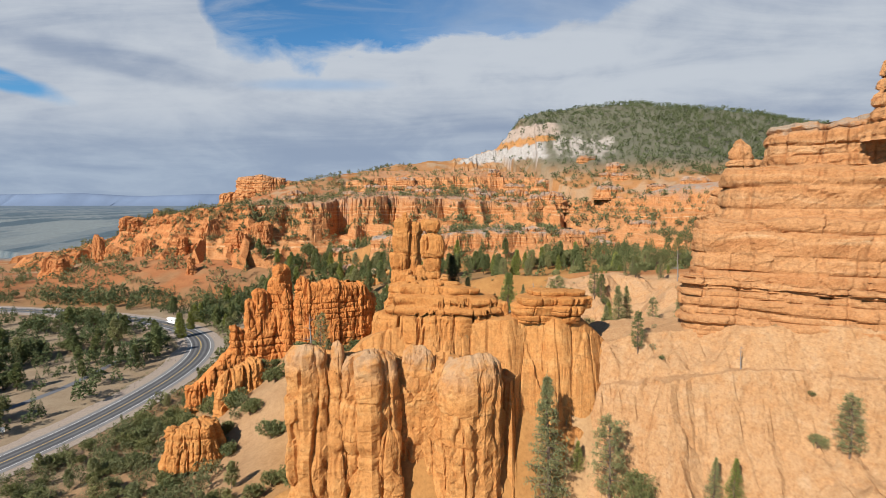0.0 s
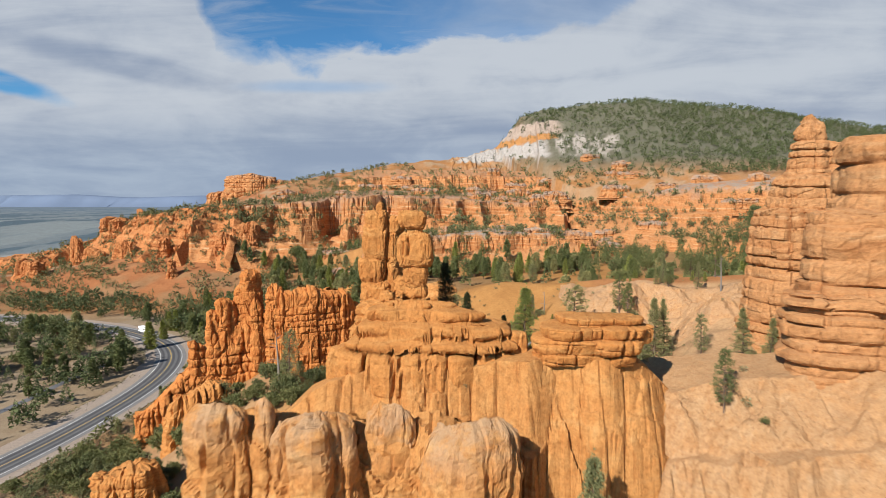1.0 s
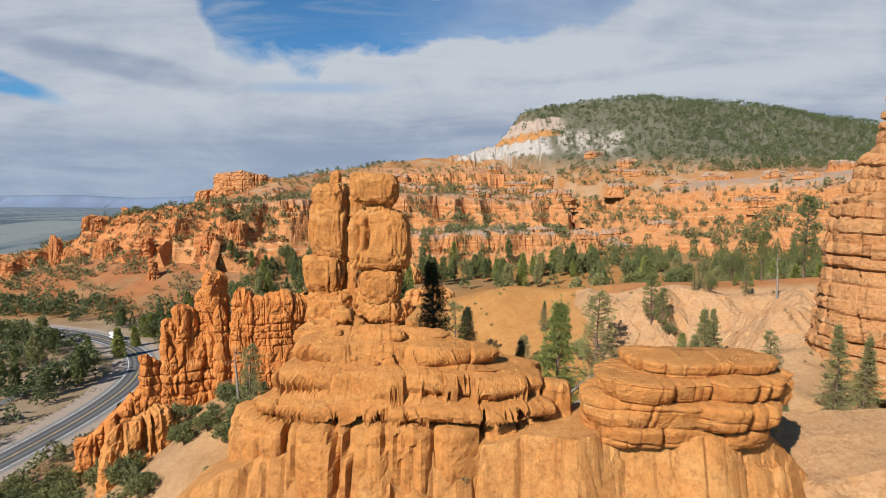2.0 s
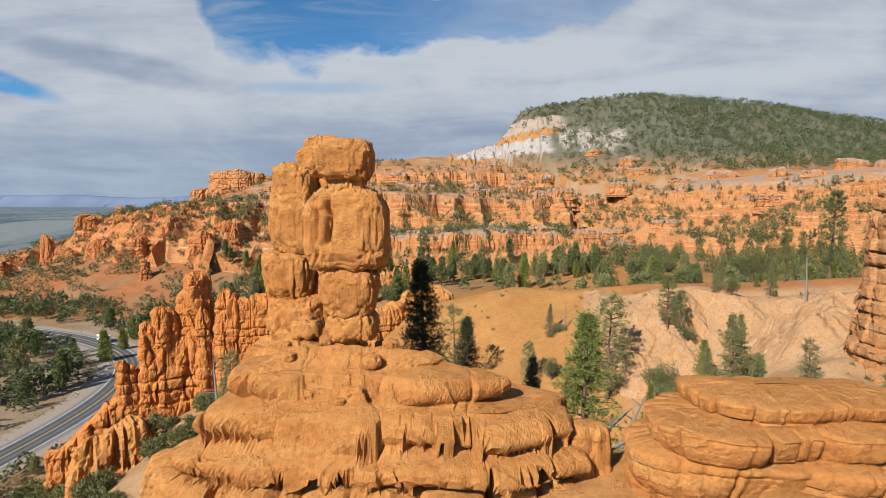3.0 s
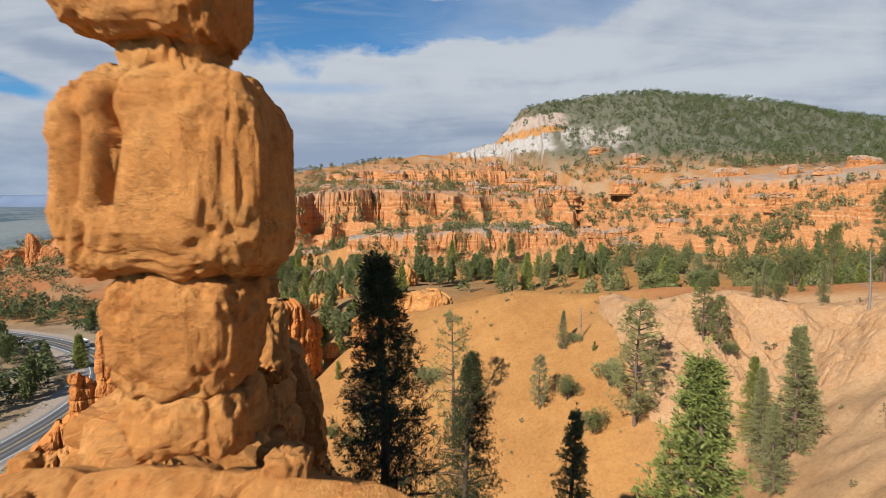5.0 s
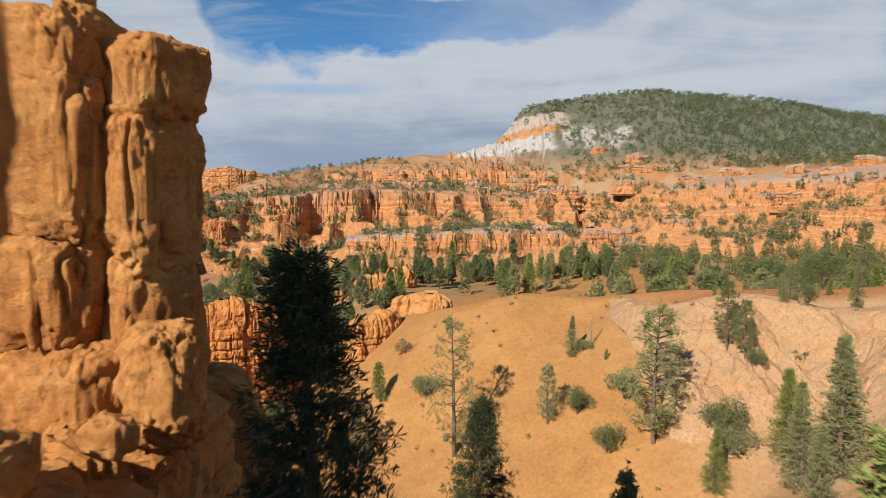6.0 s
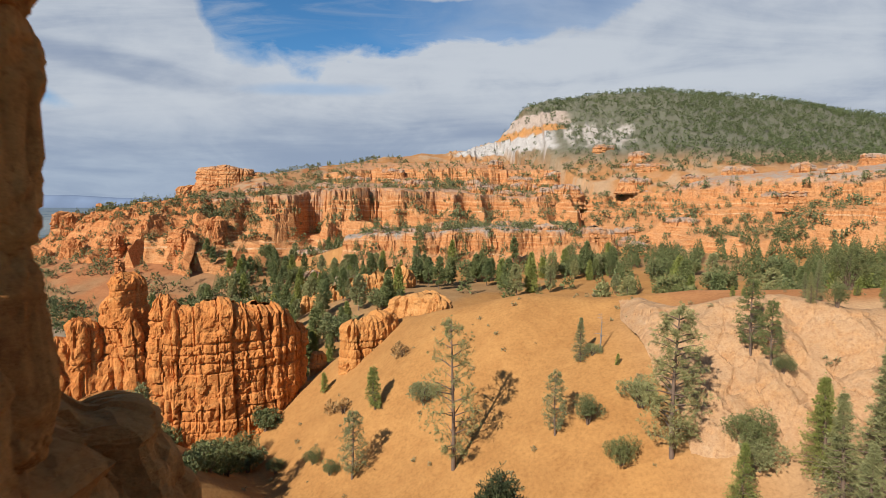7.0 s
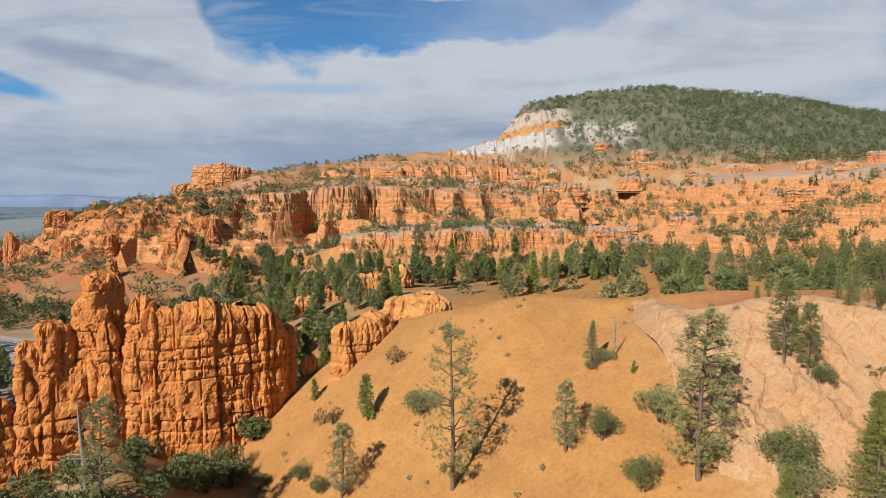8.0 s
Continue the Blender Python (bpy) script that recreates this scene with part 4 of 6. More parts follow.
part("end_block", rock_mesh("end_block", [(6.9, 68.9, 47.3, 0.55), (7.5, 68.9, 47.2, 0.5)], 45.0, ORANGE, step=0.1, flute=(0.1, 1.0), beds=(0.12, 0.8), rough=0.2, block=0.7, flare=0.1, plate=0.25, seed=11, ragged=0.1), shelf)
part("rear_layer", rock_mesh("rear_layer", [(-3.7, 74.2, 48.1, 2.2), (-5.1, 78, 48.3, 2.5), (-5.1, 84.6, 47.8, 2.5)], 38, ORANGE, step=0.16, flute=(0.6, 2.4), beds=(0.35, 1.2), rough=0.5, block=0.45, flare=0.55, seed=14, ragged=0.4, top_share=0.9), shelf)

ledge = thing("rock_ledge", "pancake-layered orange rock ledge on the ridge", "rock")
for i, (z0, z1, x0, x1, w, y) in enumerate(((45.0, 46.15, 9.4, 15.4, 2.0, 67.6), (45.9, 47.5, 9.6, 12.6, 2.3, 67.5), (45.95, 47.35, 13.6, 15.6, 2.0, 67.4), (47.15, 48.35, 9.9, 15.4, 2.1, 67.6), (48.1, 48.95, 11.0, 15.9, 1.6, 67.9), (46.6, 48.2, 16.3, 17.2, 1.1, 68.0))):
    part("rock_slab", rock_mesh("rock_slab", [(x0 + w * 0.4, y, z1, w), (x1 - w * 0.2, y, z1 - 0.1, w * 0.95)], z0, ORANGE, step=0.1, flute=(0.25, 2.2), beds=(0.22, 0.6), rough=0.42, block=0.75, flare=-0.12, plate=0.25, seed=60 + i, ragged=0.14, top_share=0.7, hollow=0.08), ledge)

# --- two balanced hoodoos
hoodoo = thing("hoodoo", "tall balanced hoodoo of stacked ochre sandstone blocks", "hoodoo", (-1.48, 70.5, 49.6))
hoodoo.scale = (0.95, 0.97, 0.965)
for nm, at, size, kw in (
        ("cap_block", (-0.12, 0.0, 7.0), (1.32, 1.12, 0.78), dict(seed=2, square=0.90, rough=0.10, taper=0.19, crown=0.14, tilt=-0.05, groove=0.02, res=110)),
        ("neck", (0.10, 0.05, 6.0), (0.70, 0.68, 0.62), dict(seed=3, square=0.4, rough=0.15)),
        ("body_block", (0.12, 0.1, 4.42), (1.72, 1.25, 1.55), dict(seed=5, square=0.84, rough=0.11, groove=0.03, taper=0.12, crown=0.36, res=140, slots=((-1.02, -0.45, 0.75, 0.30, 0.09), (-0.52, -0.55, 1.15, 0.36, 0.08), (-1.05, -1.2, -0.8, 0.16, 0.06), (-0.4, -1.2, -0.85, 0.10, 0.05)))),
        ("lower_block", (0.2, 0.1, 2.0), (1.22, 1.15, 1.0), dict(seed=7, square=0.72, rough=0.11, groove=0.03, taper=0.3, crown=0.20, res=110)),
        ("base_block", (0.3, 0.05, 0.72), (0.92, 0.85, 0.55), dict(seed=9, square=0.6, rough=0.14, groove=0.12, taper=-0.1))):
    part(nm, boulder_mesh(nm, size, ORANGE, **kw), hoodoo).location = at
rear = thing("hoodoo", "leaning twin-column hoodoo of red-orange sandstone behind the first", "hoodoo", (-6.15, 81.0, 47.8))
for nm, at, size, kw in (
        ("knob", (0.75, 0, 9.3), (0.36, 0.36, 0.6), dict(seed=21, square=0.4, rough=0.1)),
        ("cap_block", (0.45, 0, 8.05), (1.2, 1.3, 1.0), dict(seed=22, square=0.72, rough=0.17, taper=0.1)),
        ("body_block", (0.42, 0.1, 5.9), (1.42, 1.5, 1.95), dict(seed=23, square=0.8, crown=0.15, rough=0.17, groove=0.14, taper=0.12)),
        ("lower_block", (0.05, -0.1, 2.9), (1.5, 1.4, 1.45), dict(seed=24, square=0.72, rough=0.17, groove=0.2, taper=0.2)),
        ("base_block", (0.4, 0.2, 0.9), (1.5, 1.5, 1.1), dict(seed=25, square=0.6, rough=0.2, taper=-0.15)),
        ("side_cap", (2.15, 0.35, 7.5), (1.1, 1.05, 1.05), dict(seed=26, square=0.72, rough=0.17, taper=0.3, lean=(0.15, 0))),
        ("side_column", (1.98, 0.3, 5.2), (0.95, 1.05, 1.85), dict(seed=27, square=0.75, rough=0.17, groove=0.12)),
        ("side_foot", (1.85, 0.4, 2.0), (1.05, 1.1, 2.0), dict(seed=28, square=0.72, rough=0.17, groove=0.15)),
        ("outlier", (3.2, -1.6, 1.35), (0.8, 0.8, 1.35), dict(seed=29, square=0.3, rough=0.2))):
    block = part(nm, boulder_mesh(nm, size, ORANGE, **kw), rear)
    block.location = at
    block.rotation_euler = (0, 0, radians(-30 if nm.startswith("side") else -8))
for i, (x, y, r) in enumerate(((-0.35, 69.2, 0.36), (-3.3, 69.4, 0.22), (0.25, 70.0, 0.34), (0.0, 70.9, 0.42), (-3.6, 70.2, 0.2), (-2.4, 68.5, 0.16), (-1.3, 68.2, 0.18), (-1.0, 68.3, 0.1), (-4.3, 76.4, 0.7), (-3.0, 74.5, 0.3), (-3.2, 77.8, 0.45))):
    b = new("boulder", boulder_mesh("boulder", (r, r * 0.8, r * 0.72), ORANGE, seed=40 + i, square=0.45, rough=0.1 * r / 0.4, res=24))
    b.location = (x, y, (float(shelf_z(np.array(x), np.array(y))) if y < 72 else 48.6) + 0.3 * r)
    tagged(b, "small fallen orange boulder lying on the rock shelf", "boulder", "boulders on the shelf")

# --- the great wall
wall = thing("canyon_wall", "tall layered orange canyon wall with ledges and cracks", "cliff")
part("ledge_tier", rock_mesh("ledge_tier", [(31.0, 67.6, 51.0, 2.9), (34.5, 67.2, 51.0, 4.0), (38, 66.2, 51.2, 5.2), (48, 62, 51.5, 6), (64, 55, 52, 7)], 40, PINK, step=0.2, flute=(0.3, 7.0), beds=(1.3, 0.85), rough=0.5, block=0.05, flare=0.08, seed=21, ragged=0.3, top_share=0.96, lump=0.2, plate=0.5), wall)
part("middle_tier", rock_mesh("middle_tier", [(32.6, 67.8, 57.3, 2.8), (35, 67.4, 57.4, 3.9), (38, 66.8, 57.6, 5.0), (48, 62.6, 58, 6), (64, 55.6, 58, 7)], 49.5, PINK, step=0.22, flute=(0.35, 6.0), beds=(0.75, 2.2), rough=0.6, block=0.1, flare=0.03, seed=22, ragged=0.4, top_share=0.95, lump=0.2, plate=0.5), wall)
part("upper_tier", rock_mesh("upper_tier", [(38.6, 70.0, 63.4, 5.0), (46, 66, 63.6, 5.6), (64, 57.5, 64, 7)], 55, PINK, step=0.26, flute=(0.35, 6.0), beds=(0.6, 2.6), rough=0.6, block=0.15, flare=0.04, seed=23, ragged=0.5, top_share=0.95, lump=0.2, plate=0.5), wall)
part("cap_tier", rock_mesh("cap_tier", [(45.0, 72.0, 68.6, 4.4), (52, 67.5, 69.2, 5), (66, 60, 69.5, 6)], 61.5, PINK, step=0.26, flute=(0.7, 4.0), beds=(0.7, 1.6), rough=0.6, block=0.15, flare=0.03, cap=0.9, seed=24, ragged=0.7, top_share=0.94), wall)
part("spire", rock_mesh("spire", [(50.2, 62.0, 77.5, 2.4), (54, 60, 76, 3)], 66, PINK, step=0.24, flute=(0.6, 2.4), beds=(0.7, 1.5), rough=0.6, block=0.6, flare=0.7, seed=28, ragged=0.8), wall)
pin = thing("wall_pinnacle", "blunt layered pinnacle standing beyond the canyon wall", "rock")
part("foot_layer", rock_mesh("foot_layer", [(55.6, 110, 57.5, 7.6), (68, 114, 58, 9)], 34, PINK, step=0.28, flute=(0.6, 5.0), beds=(1.0, 1.6), rough=0.5, block=0.1, flare=0.08, seed=25, ragged=0.4, lump=0.2), pin)
part("middle_layer", rock_mesh("middle_layer", [(57.2, 110.5, 61.8, 5.4), (68, 115, 64, 7)], 54.5, PINK, step=0.26, flute=(0.5, 4.0), beds=(0.9, 1.7), rough=0.6, block=0.55, flare=0.1, seed=26, ragged=0.5, lump=0.2), pin)
part("shoulder", rock_mesh("shoulder", [(62, 113, 66.8, 4.6), (75, 118, 67.5, 6)], 60, PINK, step=0.28, flute=(0.5, 4.0), beds=(0.8, 1.9), rough=0.5, block=0.3, flare=0.1, seed=29, ragged=0.6), pin)
part("head", rock_mesh("head", [(57.0, 110.6, 70.6, 1.9), (58.6, 111.6, 68.0, 2.3)], 59.5, PINK, step=0.2, flute=(0.35, 3.0), beds=(0.9, 1.8), rough=0.5, block=1.0, flare=0.75, seed=27, ragged=0.4, top_share=0.8, lump=0.2), pin)

# --- the fin across the gully: separate knobs and a fluted curtain
fin = thing("rock_fin", "fluted orange rock fin with a row of rounded knobs", "rock")
for i, (spine, b) in enumerate((
        ([(-57.6, 155.2, 24.6, 1.6), (-57.0, 155.8, 24.0, 1.6)], 0.6), ([(-54.2, 157.0, 31.8, 1.5), (-53.6, 157.8, 31.4, 1.6)], 0.6), ([(-51.8, 158.6, 34.6, 1.9), (-51.2, 159.6, 34.2, 2.0)], 0.6),
        ([(-48.6, 161.5, 37.2, 1.6), (-48.2, 162.2, 36.8, 1.6)], 0.5), ([(-47.0, 162.0, 41.2, 2.1), (-46.0, 163.4, 40.8, 2.2)], 0.6),
        ([(-44.6, 159.6, 34.0, 1.2), (-44.2, 160.2, 33.6, 1.3)], 0.6), ([(-41.0, 161.4, 37.0, 1.7), (-40.0, 162.2, 36.8, 1.8)], 0.45))):
    part("knob", rock_mesh("knob", spine, 10, DEEP, step=0.2, flute=(0.3, 2.8), beds=(0.7, 2.4), rough=0.55, block=b * 0.5, flare=0.35, lump=0.25, seed=70 + i, ragged=0.4, top_share=0.9), fin)
part("curtain", rock_mesh("curtain", [(-38.6, 162.0, 36.0, 2.4), (-34, 163.4, 35.6, 2.7), (-30, 165.6, 35.6, 2.8), (-26.5, 168.2, 35.2, 2.8), (-23.6, 170.6, 33.8, 2.4), (-22.2, 171.8, 30.6, 1.6)], 6, DEEP, step=0.2, flute=(0.6, 2.3), beds=(0.42, 1.9), rough=0.6, block=0.0, flare=0.12, lump=0.05, seed=76, ragged=0.6, tooth=1.0), fin)
part("foot_wall", rock_mesh("foot_wall", [(-68, 151.5, 8.5, 2.2), (-62, 153.5, 14.5, 2.4), (-57.5, 156.5, 20.5, 3.0), (-53, 160, 27.5, 3.6), (-47, 163, 29, 4.0), (-41, 164, 29.5, 3.6)], 0, DEEP, step=0.24, flute=(0.8, 3.4), beds=(0.85, 2.4), rough=0.6, block=0.2, flare=0.35, seed=77, ragged=0.8), fin)

# --- crags and pale shoulder beyond the gully
rock_thing("rock_crag", "yellow rounded crag at the head of the dirt slope", "rock", [(-4.8, 182.5, 33.6, 2.6), (-1, 181, 35.0, 3.2), (2.6, 178, 34.4, 2.6)], 20, OCHRE, step=0.3, flute=(0.6, 3.6), beds=(0.3, 2.6), rough=0.6, block=0.6, flare=0.3, seed=35)
rock_thing("rock_crag", "fluted orange crag beside the dirt slope", "rock", [(-12.0, 169, 31.4, 2.0), (-9, 171, 32.3, 2.4), (-6.5, 174, 32.8, 2.0)], 16, ORANGE, step=0.26, flute=(0.7, 2.0), beds=(0.45, 1.3), rough=0.4, block=0.35, flare=0.25, seed=37, tooth=1.0)
rock_thing("rock_stub", "stubby orange rock standing in the gully", "rock", [(-19.5, 176, 24.6, 1.3), (-18.9, 176.6, 24.2, 1.2)], 12, ORANGE, step=0.2, flute=(0.3, 1.4), beds=(0.4, 1.1), rough=0.3, block=0.5, flare=0.5, seed=38)
rock_thing("rock_spine", "thin broken rock spine among the pines", "rock", [(-40, 254, 21.5, 1.5), (-32, 257, 24.0, 1.7), (-24, 260, 27.0, 1.9), (-15, 263, 29.0, 2.2), (-8, 266, 29.5, 2.6)], 8, OCHRE, step=0.4, flute=(0.9, 2.6), beds=(0.4, 2.0), rough=0.7, block=0.4, flare=0.6, seed=40, tooth=2.0)
rock_thing("rock_outcrop", "low orange outcrop among junipers", "rock", [(-55, 114, 12.6, 2.4), (-50, 115.5, 13.6, 3.0)], 4, ORANGE, step=0.26, flute=(0.8, 3.0), beds=(0.4, 1.8), rough=0.7, block=0.6, flare=0.5, seed=41)
rock_thing("rock_outcrop", "orange outcrop at the foot of the fin", "rock", [(-52, 136, 18.0, 3.0), (-48, 139, 20, 3.4)], 4, ORANGE, step=0.3, flute=(0.9, 3.0), beds=(0.4, 1.8), rough=0.7, block=0.6, flare=0.5, seed=42)
shoulder = thing("rock_shoulder", "pale pink eroded rock shoulder under red dirt", "rock")
for x0, x1 in ((27, 37), (37, 46), (46, 67)):
    part("rock_face", height_mesh("rock_face", np.arange(x0, x1 + 0.01, 0.2), np.arange(111, 157, 0.2), pale_z, PALE, 0.25), shoulder)
for spine, f in (([(56, 122, 39.6, 3.0), (50, 115, 37.6, 3.2)], 20), ([(45, 110, 36.4, 2.6), (40, 103, 34.4, 2.8)], 20), ([(35, 97.5, 33.0, 2.2), (30, 92, 31.0, 2.2)], 18)):
    rock_thing("rock_lobe", "pale pink rounded rock on the spur", "rock", spine, f, PALE, step=0.24, flute=(0.55, 4.2), beds=(0.3, 2.6), rough=0.7, block=0.45, flare=0.7, lump=0.3, seed=int(spine[0][1]), ragged=0.4, cap=0.5, plate=0.4)

# --- far cliffs
def cliff_line(name, label, pieces, foot, mat, **kw):
    t = thing(name, label, "cliff")
    for i, p in enumerate(pieces):
        part("cliff_face", rock_mesh("cliff_face", p, foot, mat, seed=kw.get("seed0", 0) + 3 * i, **{k: v for k, v in kw.items() if k != "seed0"}), t)
    return t


def cliff_band(label, which, x0, x1, dx, front, back, dy, mat, cap=0.0, piece=60.0, name="cliff_band", face="cliff_face", tail=45, kind="cliff"):
    """A long band of cliffs, cut into faces that butt end to end."""
    band = thing(name, label, kind)
    line = CLIFFS[which][0]
    lx, ly = [p[0] for p in line], [p[1] for p in line]
    v = list(np.arange(-front, back, dy))
    while v[-1] < back + tail:
        v.append(v[-1] + dy + 0.35 * (v[-1] - back + dy))
    v = np.array(v)
    for i in range(max(1, round((x1 - x0) / piece))):
        k = max(1, round((x1 - x0) / piece))
        a, b = x0 + (x1 - x0) * i / k, x0 + (x1 - x0) * (i + 1) / k
        x = np.linspace(a, b, int((b - a) / dx) + 1)
        X = np.repeat(x[None], len(v), 0)
        Y = np.interp(X, lx, ly) + v[:, None]
        Z, capped = cliff_z(which, X, Y)
        Z[-1] -= 6
        Z[0] -= 14
        me = mesh_from(face, np.stack([X, Y, Z], -1).reshape(-1, 3), grid_faces(*X.shape), mat, False)
        point_values(me, "cap", cap * np.clip(capped, 0, 1))
        part(face, me, band)
    return band


cliff_band("steep pale orange rock face with upright cracks under the ridge", "face", -15, 27, 0.17, 8, 3.6, 0.12, OCHRE, 0.0, 14, "ridge_face", "rock_face", 3, "rock")
cliff_band("eroded pale pink rock slope under the canyon wall", "apron", 12, 66, 0.24, 24, 6.5, 0.2, PALE, 0.0, 16, "rock_apron", "rock_face", 6, "rock")
cliff_band("grey-capped orange cliff band above the pines", "low", -44, 76, 0.55, 14, 14, 0.5, BAND, 1.0)
cliff_band("long fluted orange cliff band under the wooded hill", "up", -168, 99, 0.75, 36, 24, 0.66, BAND, 0.45)
cliff_band("long pale-capped orange cliff band with ledges", "right", 84, 330, 0.85, 52, 38, 0.75, BAND, 0.8)
cliff_band("broken orange cliffs on the tableland below the hill", "table", -90, 130, 1.0, 28, 24, 0.85, BAND, 0.2)
cliff_band("fluted red cliffs running down to the plain", "red", -400, -132, 0.9, 44, 26, 0.85, RED, 0.0)
mesa = thing("mesa", "stepped orange mesa standing above the cliffs", "cliff")
part("lower_step", rock_mesh("lower_step", [(-196, 536, 64, 14), (-165, 534, 67, 15), (-120, 538, 66, 15), (-85, 540, 68, 14)], 18, BAND, step=0.85, flute=(2.5, 6.0), beds=(2.2, 2.6), rough=2.0, block=0.3, flare=0.8, ribs=(4.0, 9.0), seed=151, ragged=1.2, tooth=1.0), mesa)
part("upper_step", rock_mesh("upper_step", [(-182, 536, 78.0, 9.5), (-168, 534, 79.6, 10), (-156, 537, 77.0, 8.5)], 60, BAND, step=0.6, flute=(1.2, 9.0), beds=(1.5, 3.0), rough=1.2, block=0.35, flare=0.2, cap=0.4, seed=152, ragged=0.8), mesa)
part("upper_step", rock_mesh("upper_step", [(-150, 542, 74.0, 8), (-120, 545, 73.5, 9), (-95, 548, 74, 9)], 60, BAND, step=0.8, flute=(1.6, 8.0), beds=(1.4, 3.0), rough=1.4, block=0.5, flare=0.8, cap=0.4, seed=158, ragged=1.2), mesa)
cliff_line("rock_ridge", "broken red rock ridge running down to the plain", ([(-335, 508, 13, 4), (-318, 502, 15, 4)], [(-266, 476, 42.5, 4.5), (-252, 470, 42, 5.5)], [(-246, 470, 38, 5), (-232, 462, 41, 5)], [(-226, 458, 43, 5), (-196, 444, 48, 6.5)], [(-190, 446, 49, 5), (-168, 440, 52, 6)]), 4, RED,
           step=0.5, flute=(2.0, 5.0), beds=(1.8, 2.4), rough=2.2, block=0.3, flare=1.4, ribs=(5.0, 9.0), seed0=153, ragged=1.6, tooth=2.0)
for spine in ([(-166, 372, 20.5, 2.2), (-165, 373, 20, 2.4)], [(-196, 414, 30, 3.0), (-188, 411, 31, 3.4)], [(-150, 402, 35, 3.6), (-143, 399, 36, 4.0)], [(-228, 426, 27, 3.0), (-220, 423, 28, 3.6)], [(-134, 404, 41, 4.0), (-126, 402, 42, 4.4)], [(-176, 420, 40, 3.6), (-168, 418, 41, 4.0)]):
    rock_thing("rock_outcrop", "craggy red outcrop on the dirt slope above the valley", "rock", spine, 5, RED, step=0.45, flute=(1.3, 3.4), beds=(1.2, 2.2), rough=1.3, block=0.4, flare=1.3, seed=int(-spine[0][0]), ragged=1.0, tooth=1.0)
rock_thing("rock_spire", "squat red spire on the far ridge", "rock", [(-256, 509, 49, 2.6), (-252.5, 508, 47, 2.8)], 30, RED, step=0.5, flute=(0.8, 3), beds=(0.8, 3), rough=0.8, block=0.4, flare=0.5, seed=161)
rock_thing("rock_spire", "dark red spire above the valley", "rock", [(-266, 436, 31, 2.6), (-263, 436, 29, 2.8)], 4, RED, step=0.5, flute=(1.0, 3), beds=(0.8, 3), rough=0.9, block=0.4, flare=0.9, seed=162)
cliff_line("rock_outcrop", "low red outcrops on the far slope", ([(-255, 436, 22, 4), (-245, 432, 20, 4)], [(-290, 420, 15, 5), (-280, 417, 14, 4)], [(-200, 420, 26, 4), (-180, 416, 25, 4)]), 0, RED,
           step=0.6, flute=(1.6, 5.0), beds=(1.0, 3.0), rough=1.4, block=0.5, flare=0.8, seed0=163, ragged=1.5, tooth=2.0)

def crags(label, xs, ys, count, rise, mat, seed):
    """Low broken crags strewn over a stretch of slope."""
    r = np.random.default_rng(seed)
    for i in range(count):
        x, y = r.uniform(*xs), r.uniform(*ys)
        L, w, a = r.uniform(4, 15), r.uniform(2.0, 4.2), r.uniform(-0.25, 0.25)
        z = float(land_z(np.array(x), np.array(y)))
        top = z + r.uniform(*rise)
        rock_thing("rock_outcrop", label, "rock", [(x - L * 0.5, y - a * L, top, w), (x, y, top + 0.6, w * 1.15), (x + L * 0.5, y + a * L, top - 0.5, w)], z - 7, mat, step=0.55, flute=(1.2, 3.6), beds=(1.2, 2.0), rough=1.1, block=0.3, flare=1.0, seed=seed * 40 + i, ragged=0.9, tooth=0.8, cap=0.7, cap_from=0.7)


crags("broken orange crag on the shrubby tableland", (-130, 150), (446, 540), 26, (2.5, 6.5), BAND, 21)
crags("pale-topped orange crag above the cliff band", (150, 330), (365, 450), 16, (2.0, 5.5), BAND, 24)
crags("small orange crag on the talus under the cliffs", (-125, 150), (342, 398), 16, (1.5, 4.5), BAND, 22)
crags("weathered orange crag in the pine basin", (-110, -20), (276, 350), 5, (2.0, 4.0), BAND, 23)

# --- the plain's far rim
# air haze over the range is painted as its flat blue base colour
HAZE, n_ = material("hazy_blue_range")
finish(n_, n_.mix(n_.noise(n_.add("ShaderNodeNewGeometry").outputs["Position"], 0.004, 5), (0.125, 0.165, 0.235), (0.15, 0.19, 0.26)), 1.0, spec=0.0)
rim = [(-4300 + 430 * i, 4650 + 30 * ((i * 7) % 5), 62 + 8 * ((i * 5) % 4), 150) for i in range(14)]
rock_thing("far_mountains", "mountain range on the horizon, coloured blue for haze", "mountains", rim, -40, HAZE, step=30, flute=(10, 200), beds=(2, 60), rough=8, block=0.8, flare=1.6, seed=171, ragged=5, plate=0.0)

# ---------------------------------------------------------------- plants
def leafy(name, a, b, dry=(0.16, 0.12, 0.06)):
    m, n = material(name)
    obj = n.add("ShaderNodeObjectInfo").outputs["Random"]
    isl = n.add("ShaderNodeNewGeometry").outputs["Random Per Island"]
    c = n.mix(isl, a, b)
    c = n.mix(n.span(n.math("FRACT", n.math("MULTIPLY", isl, 17.0)), 0.86, 1.0, 0, 0.5), c, dry)
    c = n.mix(n.math("MULTIPLY", obj, 0.5), c, n.mix(1.0, c, (1.5, 1.3, 1.0), "MULTIPLY"))
    d = n.add("ShaderNodeBsdfPrincipled", {"Base Color": c, "Roughness": 0.7, "Specular IOR Level": 0.2})
    t = n.add("ShaderNodeBsdfTranslucent", {0: c})
    n.add("ShaderNodeOutputMaterial", {0: n.add("ShaderNodeMixShader", {0: 0.12, 1: d.outputs[0], 2: t.outputs[0]}).outputs[0]})
    return m


